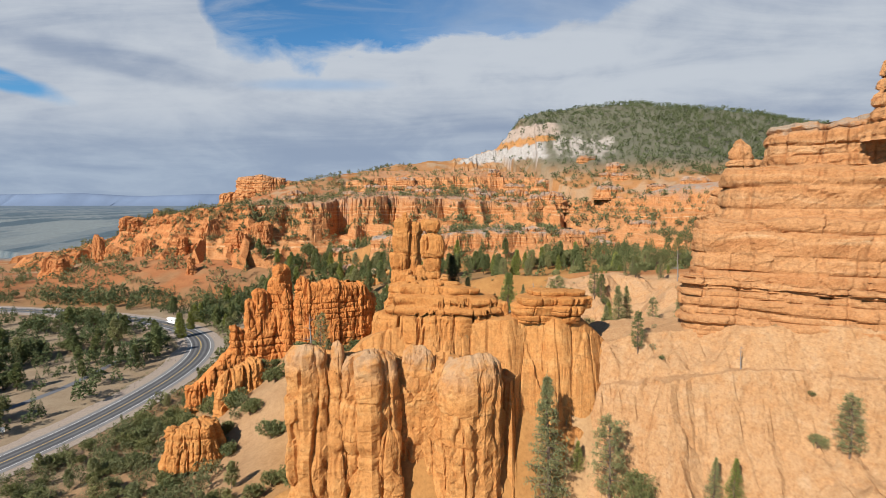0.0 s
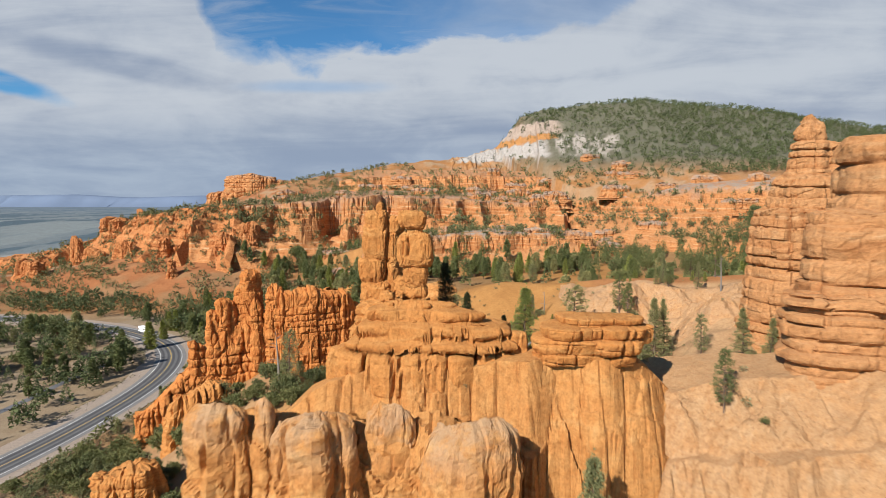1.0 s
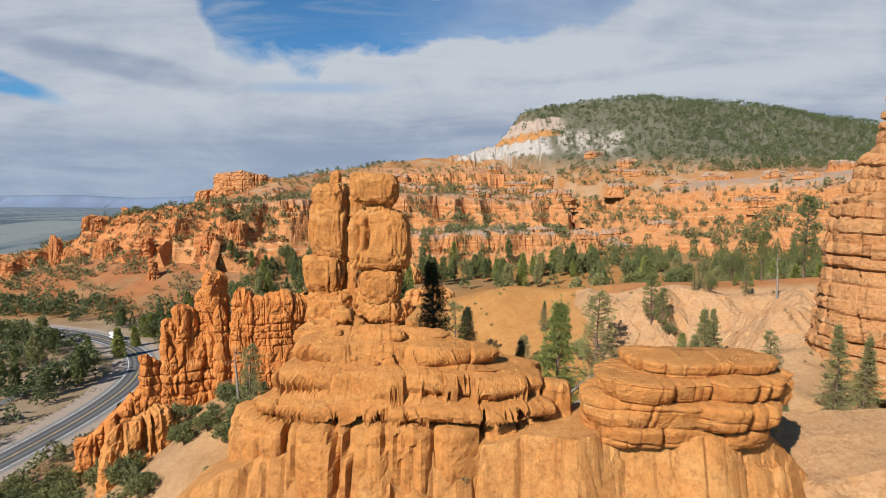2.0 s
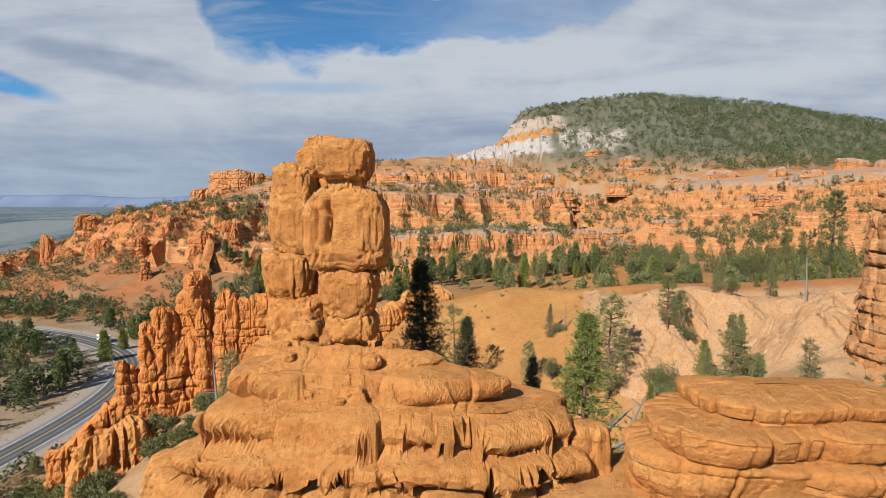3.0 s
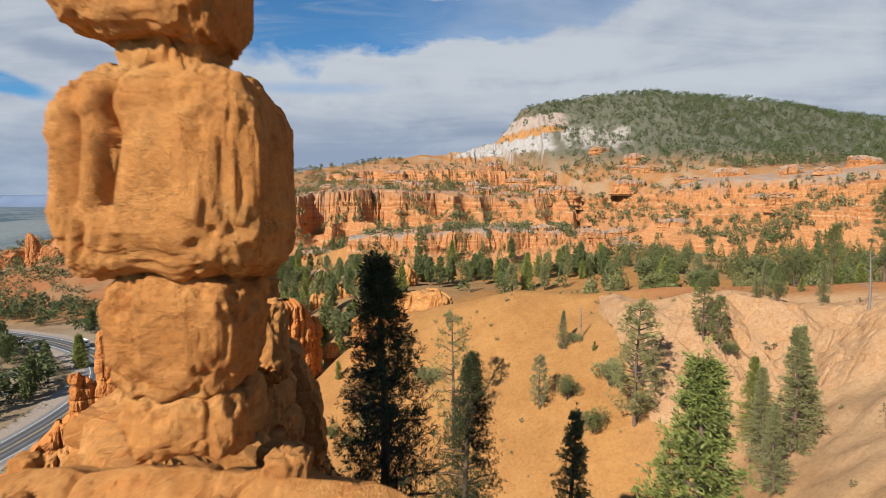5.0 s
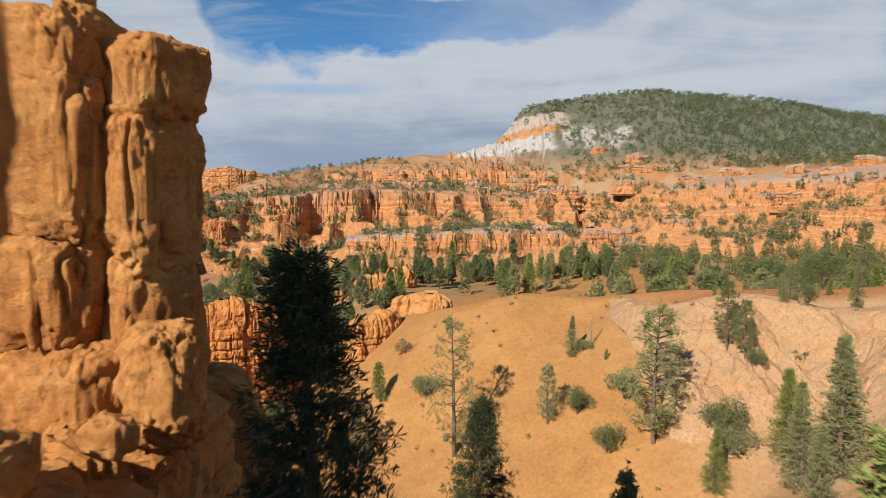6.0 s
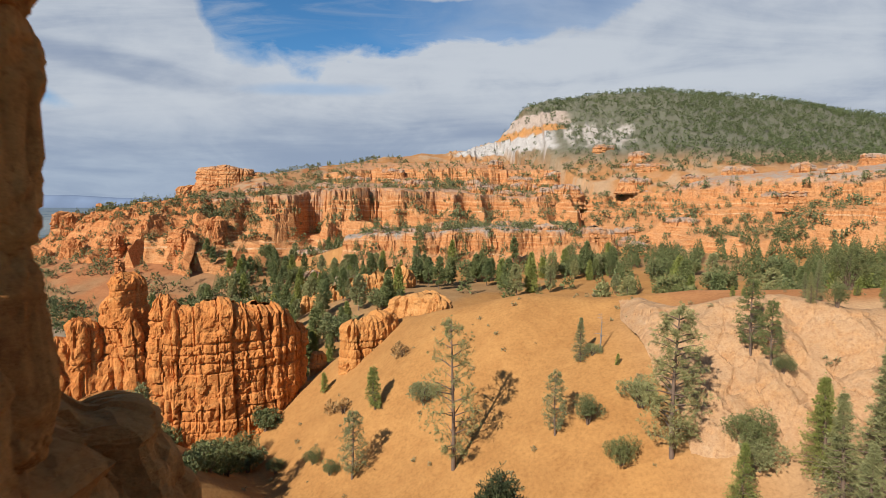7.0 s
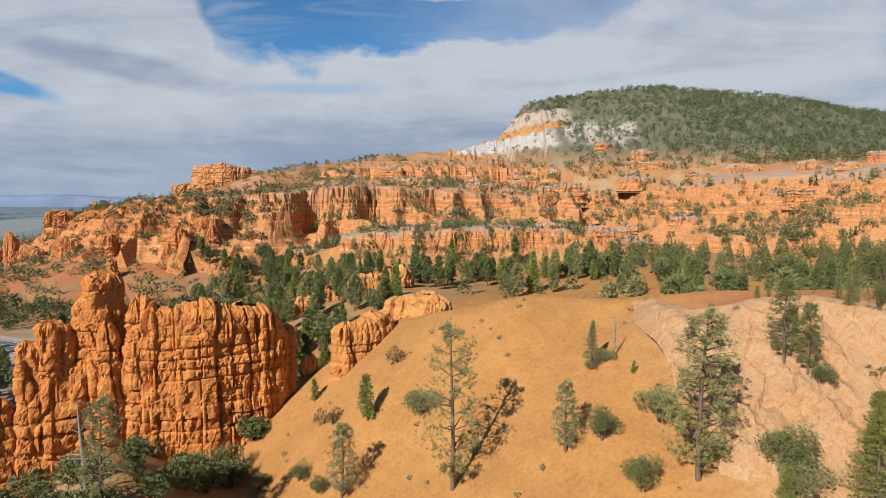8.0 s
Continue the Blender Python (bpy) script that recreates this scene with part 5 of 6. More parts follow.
def barky(name, a, b):
    m, n = material(name)
    at = n.add("ShaderNodeTexCoord").outputs["Object"]
    f = n.noise(n.add("ShaderNodeMapping", {0: at, 3: (6, 6, 1.0)}).outputs[0], 2.0, 6, 0.65)
    finish(n, n.mix(f, a, b), 0.9, f, 0.6, 0.05)
    return m


PINE_NEEDLES = leafy("pine_needles", (0.077, 0.101, 0.035), (0.162, 0.181, 0.069))
GREEN_NEEDLES = leafy("bright_needles", (0.110, 0.137, 0.029), (0.239, 0.255, 0.071))
BLUE_NEEDLES = leafy("grey_green_needles", (0.134, 0.146, 0.060), (0.250, 0.249, 0.113))
JUNIPER_LEAF = leafy("juniper_scales", (0.077, 0.094, 0.035), (0.162, 0.172, 0.069))
SAGE_LEAF = leafy("sage_leaves", (0.135, 0.129, 0.072), (0.250, 0.228, 0.129))
DRY_LEAF = leafy("dry_twigs", (0.166, 0.110, 0.051), (0.312, 0.190, 0.075))
# fir needles with the hoodoo's shade put into their colour
SHADED_NEEDLES = leafy("shaded_fir_needles", (0.021, 0.030, 0.014), (0.056, 0.067, 0.029))
BARK = barky("pine_bark", (0.075, 0.05, 0.035), (0.20, 0.135, 0.095))
GREY_WOOD = barky("bleached_wood", (0.13, 0.11, 0.095), (0.30, 0.26, 0.22))
rng = np.random.default_rng(7)


def tufts(at, way, size, blades, spread, wide=0.32):
    """Fans of narrow blades at points: each a triangle that widens to its tip."""
    at, way = np.repeat(at, blades, 0), np.repeat(way, blades, 0)
    n = len(at)
    size = np.repeat(np.broadcast_to(size, (n // blades,)), blades) * rng.uniform(0.6, 1.25, n)
    d = unit(way + spread * rng.normal(size=(n, 3)))
    side = unit(np.cross(d, rng.normal(size=(n, 3))))
    tip = at + d * size[:, None]
    v = np.stack([at - 0.15 * d * size[:, None], tip + side * (wide * size)[:, None], tip - side * (wide * size)[:, None] + d * (0.2 * size)[:, None]], 1).reshape(-1, 3)
    return v, np.arange(3 * n).reshape(-1, 3)


def stick(points, radii, sides=5):
    """A tapered limb along points."""
    p = np.asarray(points, float)
    a = np.linspace(0, 2 * math.pi, sides, endpoint=False)
    t = unit(np.gradient(p, axis=0))
    ref = np.where(np.abs(t[:, 2:3]) < 0.9, np.array([[0, 0, 1.0]]), np.array([[1.0, 0, 0]]))
    u = unit(np.cross(t, ref))
    w = np.cross(t, u)
    r = np.asarray(radii, float)[:, None, None]
    v = p[:, None] + r * (np.cos(a)[None, :, None] * u[:, None] + np.sin(a)[None, :, None] * w[:, None])
    return v.reshape(-1, 3), grid_faces(len(p), sides, True)


def joined(bits):
    vs, fs, o = [], [], 0
    for v, f in bits:
        vs.append(v)
        fs.append(np.asarray(f) + o)
        o += len(v)
    return np.concatenate(vs), np.concatenate(fs)


def trunk_bits(h, r, bend, limbs):
    k = 9
    z = np.linspace(0, h, k)
    c = np.stack([bend * np.sin(z / h * 2.4), bend * 0.6 * np.sin(z / h * 3.3 + 1), z], 1)
    c[0, 2] = -0.6
    bits = [stick(c, r * (1 - z / h) ** 0.8 + 0.015, 7)]
    for a, b in limbs:
        mid = 0.5 * (a + b) + np.array([0, 0, 0.05 * np.linalg.norm(b - a)])
        bits.append(stick([a, mid, b], [0.05 + 0.012 * np.linalg.norm(b - a), 0.035, 0.012], 4))
    return joined(bits), lambda t: np.array([np.interp(t * h, z, c[:, 0]), np.interp(t * h, z, c[:, 1]), t * h])


def conifer(kind, h, reach, needles, bare=0.12, whorls=22, per=6, per_branch=5, blades=6, size=0.34, droop=0.15, gaps=0.0, point=0.85, clump=0.0, bark=None, wide=0.15, limb_count=40):
    """A pine or fir: tapered trunk, whorls of limbs, fans of needles along them. Its height is h, its base at the origin."""
    axis = lambda t: np.array([0.25 * math.sin(2.4 * t), 0.15 * math.sin(3.3 * t + 1), t * h])
    limbs, at, way = [], [], []
    for w in range(whorls):
        t = bare + (0.97 - bare) * (w + rng.uniform(-0.3, 0.3)) / whorls
        t = min(max(t, bare), 0.985)
        full = reach * (1 - ((t - bare) / (1 - bare)) ** (1 / point)) ** point * min(1.0, 0.55 + 2.5 * (t - bare)) + 0.12
        for b in range(per):
            if rng.random() < gaps:
                continue
            a = 2 * math.pi * (b / per + rng.uniform(-0.12, 0.12)) + w * 1.1
            L = full * rng.uniform(0.62, 1.12)
            root = axis(t)
            d = np.array([math.cos(a), math.sin(a), 0.25 - droop * 2 * (1 - t) + rng.uniform(-0.12, 0.12)])
            end = root + d * L
            if L > 0.5:
                limbs.append((root, end))
            s = np.linspace(0.28 if clump == 0 else 0.55, 1.0, per_branch)
            p = root + (end - root) * s[:, None] + rng.normal(size=(per_branch, 3)) * (0.06 + 0.09 * L * (0.4 + clump))
            at.append(p)
            way.append(np.repeat(unit(d + np.array([0, 0, 0.25 + clump]))[None], per_branch, 0))
    at.append(np.stack([axis(t) for t in np.linspace(0.9, 1.0, 5)]))
    way.append(np.repeat(np.array([[0, 0, 1.0]]), 5, 0))
    at, way = np.concatenate(at), np.concatenate(way)
    (tv, tf), _ = trunk_bits(h * 0.97, 0.012 * h + 0.05, 0.25, limbs[:: max(1, len(limbs) // limb_count)])
    ob = new(kind)
    part("trunk", mesh_from("trunk", tv, tf, bark or BARK), ob)
    cv, cf = tufts(at, way, size, blades, 0.75 if clump == 0 else 1.1, wide)
    part("crown", mesh_from("crown", cv, cf, needles, False), ob)
    return ob


def juniper(kind, h, reach, leaves, lumps=9, per=26, blades=6, size=0.3, stems=3, bark=None, wide=0.2):
    """A bushy tree: leaning stems and a lumpy crown of many small sprays."""
    limbs, at, way = [], [], []
    for i in range(lumps):
        a, r = rng.uniform(0, 2 * math.pi), reach * math.sqrt(rng.uniform(0.0, 0.55))
        c = np.array([r * math.cos(a), r * math.sin(a), h * rng.uniform(0.35, 0.78) * (1 - 0.3 * r / reach)])
        q = unit(rng.normal(size=(per, 3)))
        R = np.array([reach * 0.48, reach * 0.48, h * 0.25]) * rng.uniform(0.75, 1.15)
        at.append(c + q * R * rng.uniform(0.55, 1.0, (per, 1)))
        way.append(unit(q + np.array([0, 0, 0.4])))
        limbs.append((np.array([0.1 * math.cos(a), 0.1 * math.sin(a), h * 0.08]), c))
    at, way = np.concatenate(at), np.concatenate(way)
    at[:, 2] = np.maximum(at[:, 2], h * 0.06)
    bits = [stick([[0.05 * math.cos(i * 2.1), 0.05 * math.sin(i * 2.1), -0.5], [0.2 * reach * math.cos(i * 2.1), 0.2 * reach * math.sin(i * 2.1), h * 0.3], [0.3 * reach * math.cos(i * 2.1 + 0.5), 0.3 * reach * math.sin(i * 2.1 + 0.5), h * 0.6]], [0.03 * h + 0.04, 0.02 * h + 0.03, 0.02], 6) for i in range(stems)]
    bits += [stick([a, 0.5 * (a + b), b], [0.05, 0.03, 0.012], 4) for a, b in limbs]
    ob = new(kind)
    tv, tf = joined(bits)
    part("trunk", mesh_from("trunk", tv, tf, bark or BARK), ob)
    cv, cf = tufts(at, way, size, blades, 0.8, wide)
    part("crown", mesh_from("crown", cv, cf, leaves, False), ob)
    return ob


def snag(kind, h, forks=9, mat=None):
    """A dead tree: bleached trunk with short bare limbs."""
    limbs = []
    for i in range(forks):
        t, a = rng.uniform(0.3, 0.95), rng.uniform(0, 2 * math.pi)
        L = h * 0.22 * (1.1 - t) + 0.3
        root = np.array([0, 0, t * h])
        limbs.append((root, root + np.array([math.cos(a) * L, math.sin(a) * L, rng.uniform(-0.1, 0.5) * L])))
    (v, f), _ = trunk_bits(h, 0.016 * h + 0.05, 0.2, [])
    ob = new(kind)
    part("trunk", mesh_from("trunk", v, f, mat or GREY_WOOD), ob)
    for a, b in limbs:
        bv, bf = stick([a, 0.5 * (a + b) + np.array([0, 0, 0.1]), b], [0.05, 0.03, 0.01], 4)
        part("branch", mesh_from("branch", bv, bf, mat or GREY_WOOD), ob)
    return ob


KINDS = {
    "fir": tagged(conifer("fir_tree", 9.0, 2.2, BLUE_NEEDLES, 0.05, 32, 7, 12, 10, 0.13, gaps=0.14, point=1.1, wide=0.13), "slender grey-green fir tree with drooping limbs", "tree"),
    "green": tagged(conifer("fir_tree", 9.0, 2.8, GREEN_NEEDLES, 0.04, 34, 8, 13, 10, 0.13, gaps=0.12, point=1.1, wide=0.13), "bright green cone-shaped fir tree", "tree"),
    # this pattern's near-black needles stand in for the shade behind the hoodoo
    "dark": tagged(conifer("fir_tree", 8.0, 1.9, SHADED_NEEDLES, 0.03, 46, 9, 15, 10, 0.115, 0.12, 0.22, 0.95, wide=0.085), "narrow fir tree behind the hoodoo, needles painted dark for shade", "tree"),
    "pine": tagged(conifer("pine_tree", 12.0, 2.2, PINE_NEEDLES, 0.15, 22, 6, 11, 14, 0.21, 0.05, 0.2, 0.6, 0.5, wide=0.10), "tall dark green pine with a ragged crown", "tree"),
    "pine_b": tagged(conifer("pine_tree", 11.0, 2.2, BLUE_NEEDLES, 0.10, 22, 6, 11, 14, 0.20, 0.0, 0.22, 0.55, 0.55, wide=0.10), "grey-green pine with an open uneven crown", "tree"),
    "lone": tagged(conifer("pine_tree", 16.0, 3.0, BLUE_NEEDLES, 0.1, 24, 6, 12, 16, 0.20, -0.02, 0.30, 0.45, 0.55, wide=0.09), "tall sparse pine alone on the dirt slope", "tree"),
    "sapling": tagged(conifer("pine_tree", 4.0, 0.75, GREEN_NEEDLES, 0.1, 16, 5, 4, 7, 0.24), "young narrow pine on the dirt slope", "tree"),
    "juniper": tagged(juniper("juniper", 3.6, 1.9, JUNIPER_LEAF, 14, 80, 8, 0.15, wide=0.14), "round bushy dark green juniper", "juniper"),
    "juniper_b": tagged(juniper("juniper", 4.6, 2.0, JUNIPER_LEAF, 15, 84, 8, 0.16, wide=0.14), "tall bushy olive-green juniper", "juniper"),
    "grey_bush": tagged(juniper("mountain_shrub", 2.6, 1.5, BLUE_NEEDLES, 12, 70, 8, 0.13, wide=0.14), "grey-green leafy shrub on the dirt slope", "shrub"),
    "dry": tagged(juniper("dead_shrub", 1.4, 0.9, DRY_LEAF, 5, 14, 4, 0.26), "dry brown twiggy shrub", "shrub"),
    "snag": tagged(snag("dead_tree", 7.0), "bleached bare dead tree trunk", "tree"),
    # lighter patterns for the groves
    "g_pine": tagged(conifer("pine_tree", 12.0, 2.3, PINE_NEEDLES, 0.18, 15, 6, 6, 7, 0.58, 0.05, 0.15, 0.6, 0.5, wide=0.24, limb_count=12), "dark green pine with a ragged crown", "tree"),
    "g_fir": tagged(conifer("fir_tree", 10.0, 2.2, GREEN_NEEDLES, 0.06, 18, 7, 5, 7, 0.50, wide=0.22, limb_count=8), "green cone-shaped fir in the grove", "tree"),
    "g_grey": tagged(conifer("pine_tree", 11.0, 2.5, BLUE_NEEDLES, 0.14, 14, 6, 6, 7, 0.58, 0.0, 0.2, 0.55, 0.6, wide=0.24, limb_count=12), "grey-green pine with an open crown", "tree"),
    "g_juniper": tagged(juniper("juniper", 4.2, 2.1, JUNIPER_LEAF, 11, 34, 7, 0.34, 2, wide=0.2), "bushy olive-green juniper on orange soil", "juniper"),
}
NATIVE = {"fir": 9.0, "green": 9.0, "dark": 8.0, "pine": 12.0, "pine_b": 11.0, "lone": 16.0, "sapling": 4.0, "juniper": 3.6, "juniper_b": 4.6, "grey_bush": 2.6, "dry": 1.4, "snag": 7.0, "g_pine": 12.0, "g_fir": 10.0, "g_grey": 11.0, "g_juniper": 4.2}
placed = {k: 0 for k in KINDS}


def plant(kind, x, y, h, z=None, lean=0.0, group="", label=""):
    """Set one tree of that height on the ground; the first of a kind is the pattern itself."""
    z = float(land_z(x, y)) if z is None else z
    k = h / NATIVE[kind]
    m = pose(x, y, z - 0.05, lean, lean * 0.6, rng.uniform(0, 360)) @ Matrix.Diagonal((k * rng.uniform(0.9, 1.1), k * rng.uniform(0.9, 1.1), k, 1))
    if placed[kind] == 0:
        ob = KINDS[kind]
        ob.matrix_basis = m
    else:
        src = KINDS[kind]
        keep = src.matrix_basis.copy()
        src.matrix_basis = Matrix()
        ob = copy_thing(src, m)
        src.matrix_basis = keep
    placed[kind] += 1
    return tagged(ob, label, group=group)


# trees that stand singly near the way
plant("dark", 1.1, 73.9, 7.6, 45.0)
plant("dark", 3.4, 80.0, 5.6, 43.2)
plant("green", 8.9, 75.0, 9.8, 40.4)
plant("fir", 7.4, 82.5, 8.0, 38.0)
plant("fir", 17.2, 76.5, 7.4, 40.5)
plant("pine_b", -28.5, 131.0, 11.5)
plant("snag", -31.5, 133.0, 10.5)
plant("juniper_b", -24.5, 128.0, 4.6)
plant("juniper", -31.0, 127.0, 3.6)
plant("juniper", -21.5, 126.0, 3.4)
plant("juniper_b", -36.0, 140.0, 4.2)
plant("fir", 38.0, 116.5, 10.5)
plant("fir", 31.0, 108.5, 8.0)
plant("pine_b", 19.0, 92.0, 7.0)
plant("green", 24.0, 96.0, 6.5)
plant("fir", 14.5, 90.0, 6.0)
plant("dry", 6.2, 83.0, 1.8)
plant("fir", 28.0, 84.0, 5.0)
plant("juniper", -16.0, 96.0, 3.2)
plant("pine_b", -14.5, 108.0, 7.0)
plant("juniper_b", -8.0, 112.0, 4.6)
plant("juniper", 6.0, 104.0, 2.6)
plant("pine", -37.9, 172.1, 10.7)
plant("lone", -26.4, 173.7, 12.7)
plant("sapling", -16.3, 165.0, 3.6)
plant("sapling", -6.0, 149.9, 5.7)
plant("dry", -12.7, 155.5, 2.0)
plant("dry", -11.0, 153.5, 2.2)
plant("pine_b", -7.9, 140.9, 9.1)
plant("juniper", -13.8, 145.9, 2.6)
plant("juniper", -11.0, 142.9, 2.3)
plant("juniper", -19.9, 149.7, 2.6)
plant("juniper_b", -26.8, 156.5, 5.6)
plant("lone", 4.3, 134.8, 17.4)
plant("grey_bush", 0.8, 146.7, 3.9)
plant("pine_b", 15.4, 133.1, 7.2)
plant("juniper_b", 18.8, 132.8, 3.6)
plant("fir", 20.4, 142.7, 5.7)
plant("grey_bush", 21.9, 143.0, 2.0)
plant("snag", 22.8, 143.0, 5.1)
plant("sapling", 23.9, 139.3, 1.4)
plant("grey_bush", 24.4, 132.8, 4.1)
plant("pine_b", 25.5, 126.5, 15.0)
plant("pine", 35.5, 131.9, 8.1)
plant("pine", 36.6, 130.0, 6.7)
plant("juniper", 37.2, 128.9, 2.2)
plant("grey_bush", 31.5, 122.5, 3.9)
plant("juniper", 31.7, 124.1, 4.3)
plant("fir", 43.6, 135.2, 3.6)
plant("juniper_b", 45.6, 133.7, 3.0)
plant("fir", 47.5, 142.1, 3.7)
plant("sapling", 41.4, 147.3, 1.7)
plant("sapling", 42.5, 146.8, 1.4)
plant("juniper", 52.0, 145.9, 1.2)
plant("green", 35.7, 120.2, 9.1)
plant("dry", -2.8, 158.3, 2.3)
plant("fir", 33.7, 115.3, 10.0)
plant("fir", 35.1, 113.2, 12.5)
plant("sapling", 53.9, 142.1, 2.2)
plant("sapling", 55.8, 140.6, 2.2)
plant("green", 28.5, 119.4, 6.5)
plant("juniper", 20.8, 127.3, 3.3)
plant("fir", 11.6, 59.9, 14.5)
plant("green", 14.9, 61.1, 3.7)
plant("pine_b", 17.7, 58.5, 9.8)
plant("juniper_b", 20.1, 56.8, 5.4)
plant("fir", 27.4, 54.9, 5.1)
plant("green", 29.0, 54.3, 4.8)
plant("pine_b", 38.6, 52.2, 6.6)
plant("grey_bush", 36.9, 54.0, 1.7)
plant("snag", 32.1, 60.0, 2.8)
plant("juniper", 25.0, 63.7, 0.7)
plant("juniper", 37.6, 56.5, 0.8)
plant("fir", 46.0, 137.7, 5.0)
plant("fir", 51.5, 134.1, 5.5)
plant("pine_b", 39.9, 106.5, 6.3)
plant("juniper_b", 27.3, 78.0, 3.1)
plant("pine", 23.0, 65.8, 5.1)
plant("fir", 41.0, 97.4, 9.6)
plant("fir", 47.9, 102.3, 8.5)
plant("snag", 53.3, 128.6, 7.4)
plant("pine", 67.2, 143.8, 15.3)
plant("pine", 60.1, 144.6, 9.4)
plant("juniper_b", 55.8, 146.3, 6.8)
plant("juniper", 12.9, 66.8, 0.6)


def scatter(count, xs, ys, weight, gap=2.0, seed=1):
    """Places by chance in a rectangle of the plan, as thick as weight(x, y, z) says."""
    r = np.random.default_rng(seed)
    x, y = r.uniform(*xs, count * 14), r.uniform(*ys, count * 14)
    z = land_z(x, y)
    ok = r.random(len(x)) < weight(x, y, z)
    out, seen = [], {}
    for a, b, c in zip(x[ok], y[ok], z[ok]):
        key = (int(a / gap), int(b / gap))
        if key in seen:
            continue
        seen[key] = 1
        out.append((a, b, c))
        if len(out) >= count:
            break
    return out


def clear_of_road(x, y, d=12):
    return along(ROAD, x, y)[0] > d


def patchy(x, y, size, seed, lo=-0.08, hi=0.12):
    return smooth(lo, hi, fbm2(x, y, size, 4, seed))


# pines of the mid forest and the valley, as trees of their own
pick = lambda r, table: table[int(r * len(table))]
FOREST = scatter(125, (-130, 8), (238, 388), lambda x, y, z: (0.30 + 0.70 * patchy(x, y, 30, 71)) * (z < 30) * smooth(0, -22, x + 0.25 * (300 - y)) * smooth(-135, -112, x + 0.25 * (380 - y)) * np.where(y < 262, 0.35, 1.0), 3.0, 3)
FOREST += scatter(70, (26, 128), (172, 300), lambda x, y, z: (0.22 + 0.78 * patchy(x, y, 26, 72)) * (z < 40) * (y > 176 + 0.05 * x) * smooth(300, 240, y), 3.2, 31)
FOREST += scatter(40, (-6, 70), (262, 326), lambda x, y, z: (0.25 + 0.75 * patchy(x, y, 24, 74)) * (z < 34), 3.2, 32)
FOREST += scatter(34, (-42, -6), (186, 252), lambda x, y, z: (0.4 + 0.6 * patchy(x, y, 14, 76)) * (z < 27), 2.6, 33)
for x, y, z in FOREST:
    plant(pick(rng.random(), ("g_pine", "g_pine", "g_grey", "g_fir", "g_juniper")), x, y, rng.uniform(5.5, 11.5), z, group="pines below the cliffs")
VALLEY = scatter(80, (-190, -100), (150, 300), lambda x, y, z: clear_of_road(x, y, 13) * (x < -104) * (0.15 + 0.85 * patchy(x, y, 34, 73)), 4.0, 4)
for x, y, z in VALLEY:
    plant(pick(rng.random(), ("g_pine", "g_pine", "g_grey", "g_juniper")), x, y, rng.uniform(6, 12), z, group="pines beside the road")
SLOPE = scatter(230, (-92, -20), (78, 200), lambda x, y, z: clear_of_road(x, y, 13) * (z < 24) * (x < -24) * (0.55 + 0.45 * patchy(x, y, 20, 75)), 2.6, 5)
for x, y, z in SLOPE:
    plant(pick(rng.random(), ("g_juniper", "g_juniper", "g_juniper", "g_grey")), x, y, rng.uniform(2.6, 5.4), z, group="junipers on the valley slope")


# the many far trees and shrubs
def low_tree(h, reach, blades, cone, n=20):
    """A rough far tree: fans of foliage on a hidden stem."""
    t = np.linspace(0.12, 1.0, n) if cone else rng.uniform(0.25, 0.85, n)
    a = np.arange(n) * 2.4
    r = reach * (1 - t) * 0.7 if cone else reach * 0.68 * np.sqrt(rng.uniform(0, 1, n))
    at = np.stack([r * np.cos(a), r * np.sin(a), t * h], 1)
    way = unit(np.stack([np.cos(a), np.sin(a), np.full(n, 0.5)], 1))
    k = 1.0 if n < 20 else (20 / n) ** 0.45
    return at, way, k * np.maximum(reach * (0.85 - 0.7 * t), 0.25) if cone else np.full(n, k * reach * 0.36), blades


def woods(name, label, category, places, heights, mat, shape, blades=4, wide=0.34, seed=1, count=18):
    """Many far plants in one mesh."""
    r = np.random.default_rng(seed)
    at, way, size = [], [], []
    for x, y, z in places:
        h = r.uniform(*heights)
        cone = shape == "cone" or (shape == "mixed" and r.random() < 0.62)
        p, w, s, _ = low_tree(h, h * (0.24 if cone else 0.5), blades, cone, count)
        ang = r.uniform(0, 6.28)
        c, sn = math.cos(ang), math.sin(ang)
        rot = np.array([[c, -sn, 0], [sn, c, 0], [0, 0, 1]])
        at.append(p @ rot.T + np.array([x, y, z - 0.1]))
        way.append(w @ rot.T)
        size.append(s)
    v, f = tufts(np.concatenate(at), np.concatenate(way), np.concatenate(size), blades, 0.75, wide)
    return tagged(new(name, mesh_from(name, v, f, mat, False)), label, category, kind="stuff")


FAR_PINE = leafy("far_pine_needles", (0.058, 0.077, 0.029), (0.124, 0.146, 0.059))
FAR_JUNIPER = leafy("far_juniper", (0.078, 0.089, 0.039), (0.162, 0.172, 0.081))


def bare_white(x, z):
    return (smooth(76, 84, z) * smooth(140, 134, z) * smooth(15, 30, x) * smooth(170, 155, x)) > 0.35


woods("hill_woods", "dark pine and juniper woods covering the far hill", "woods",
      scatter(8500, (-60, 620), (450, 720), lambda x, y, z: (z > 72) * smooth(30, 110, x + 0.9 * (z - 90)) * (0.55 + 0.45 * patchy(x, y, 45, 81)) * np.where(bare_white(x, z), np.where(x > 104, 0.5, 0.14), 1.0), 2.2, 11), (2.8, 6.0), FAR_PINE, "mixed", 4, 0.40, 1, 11)
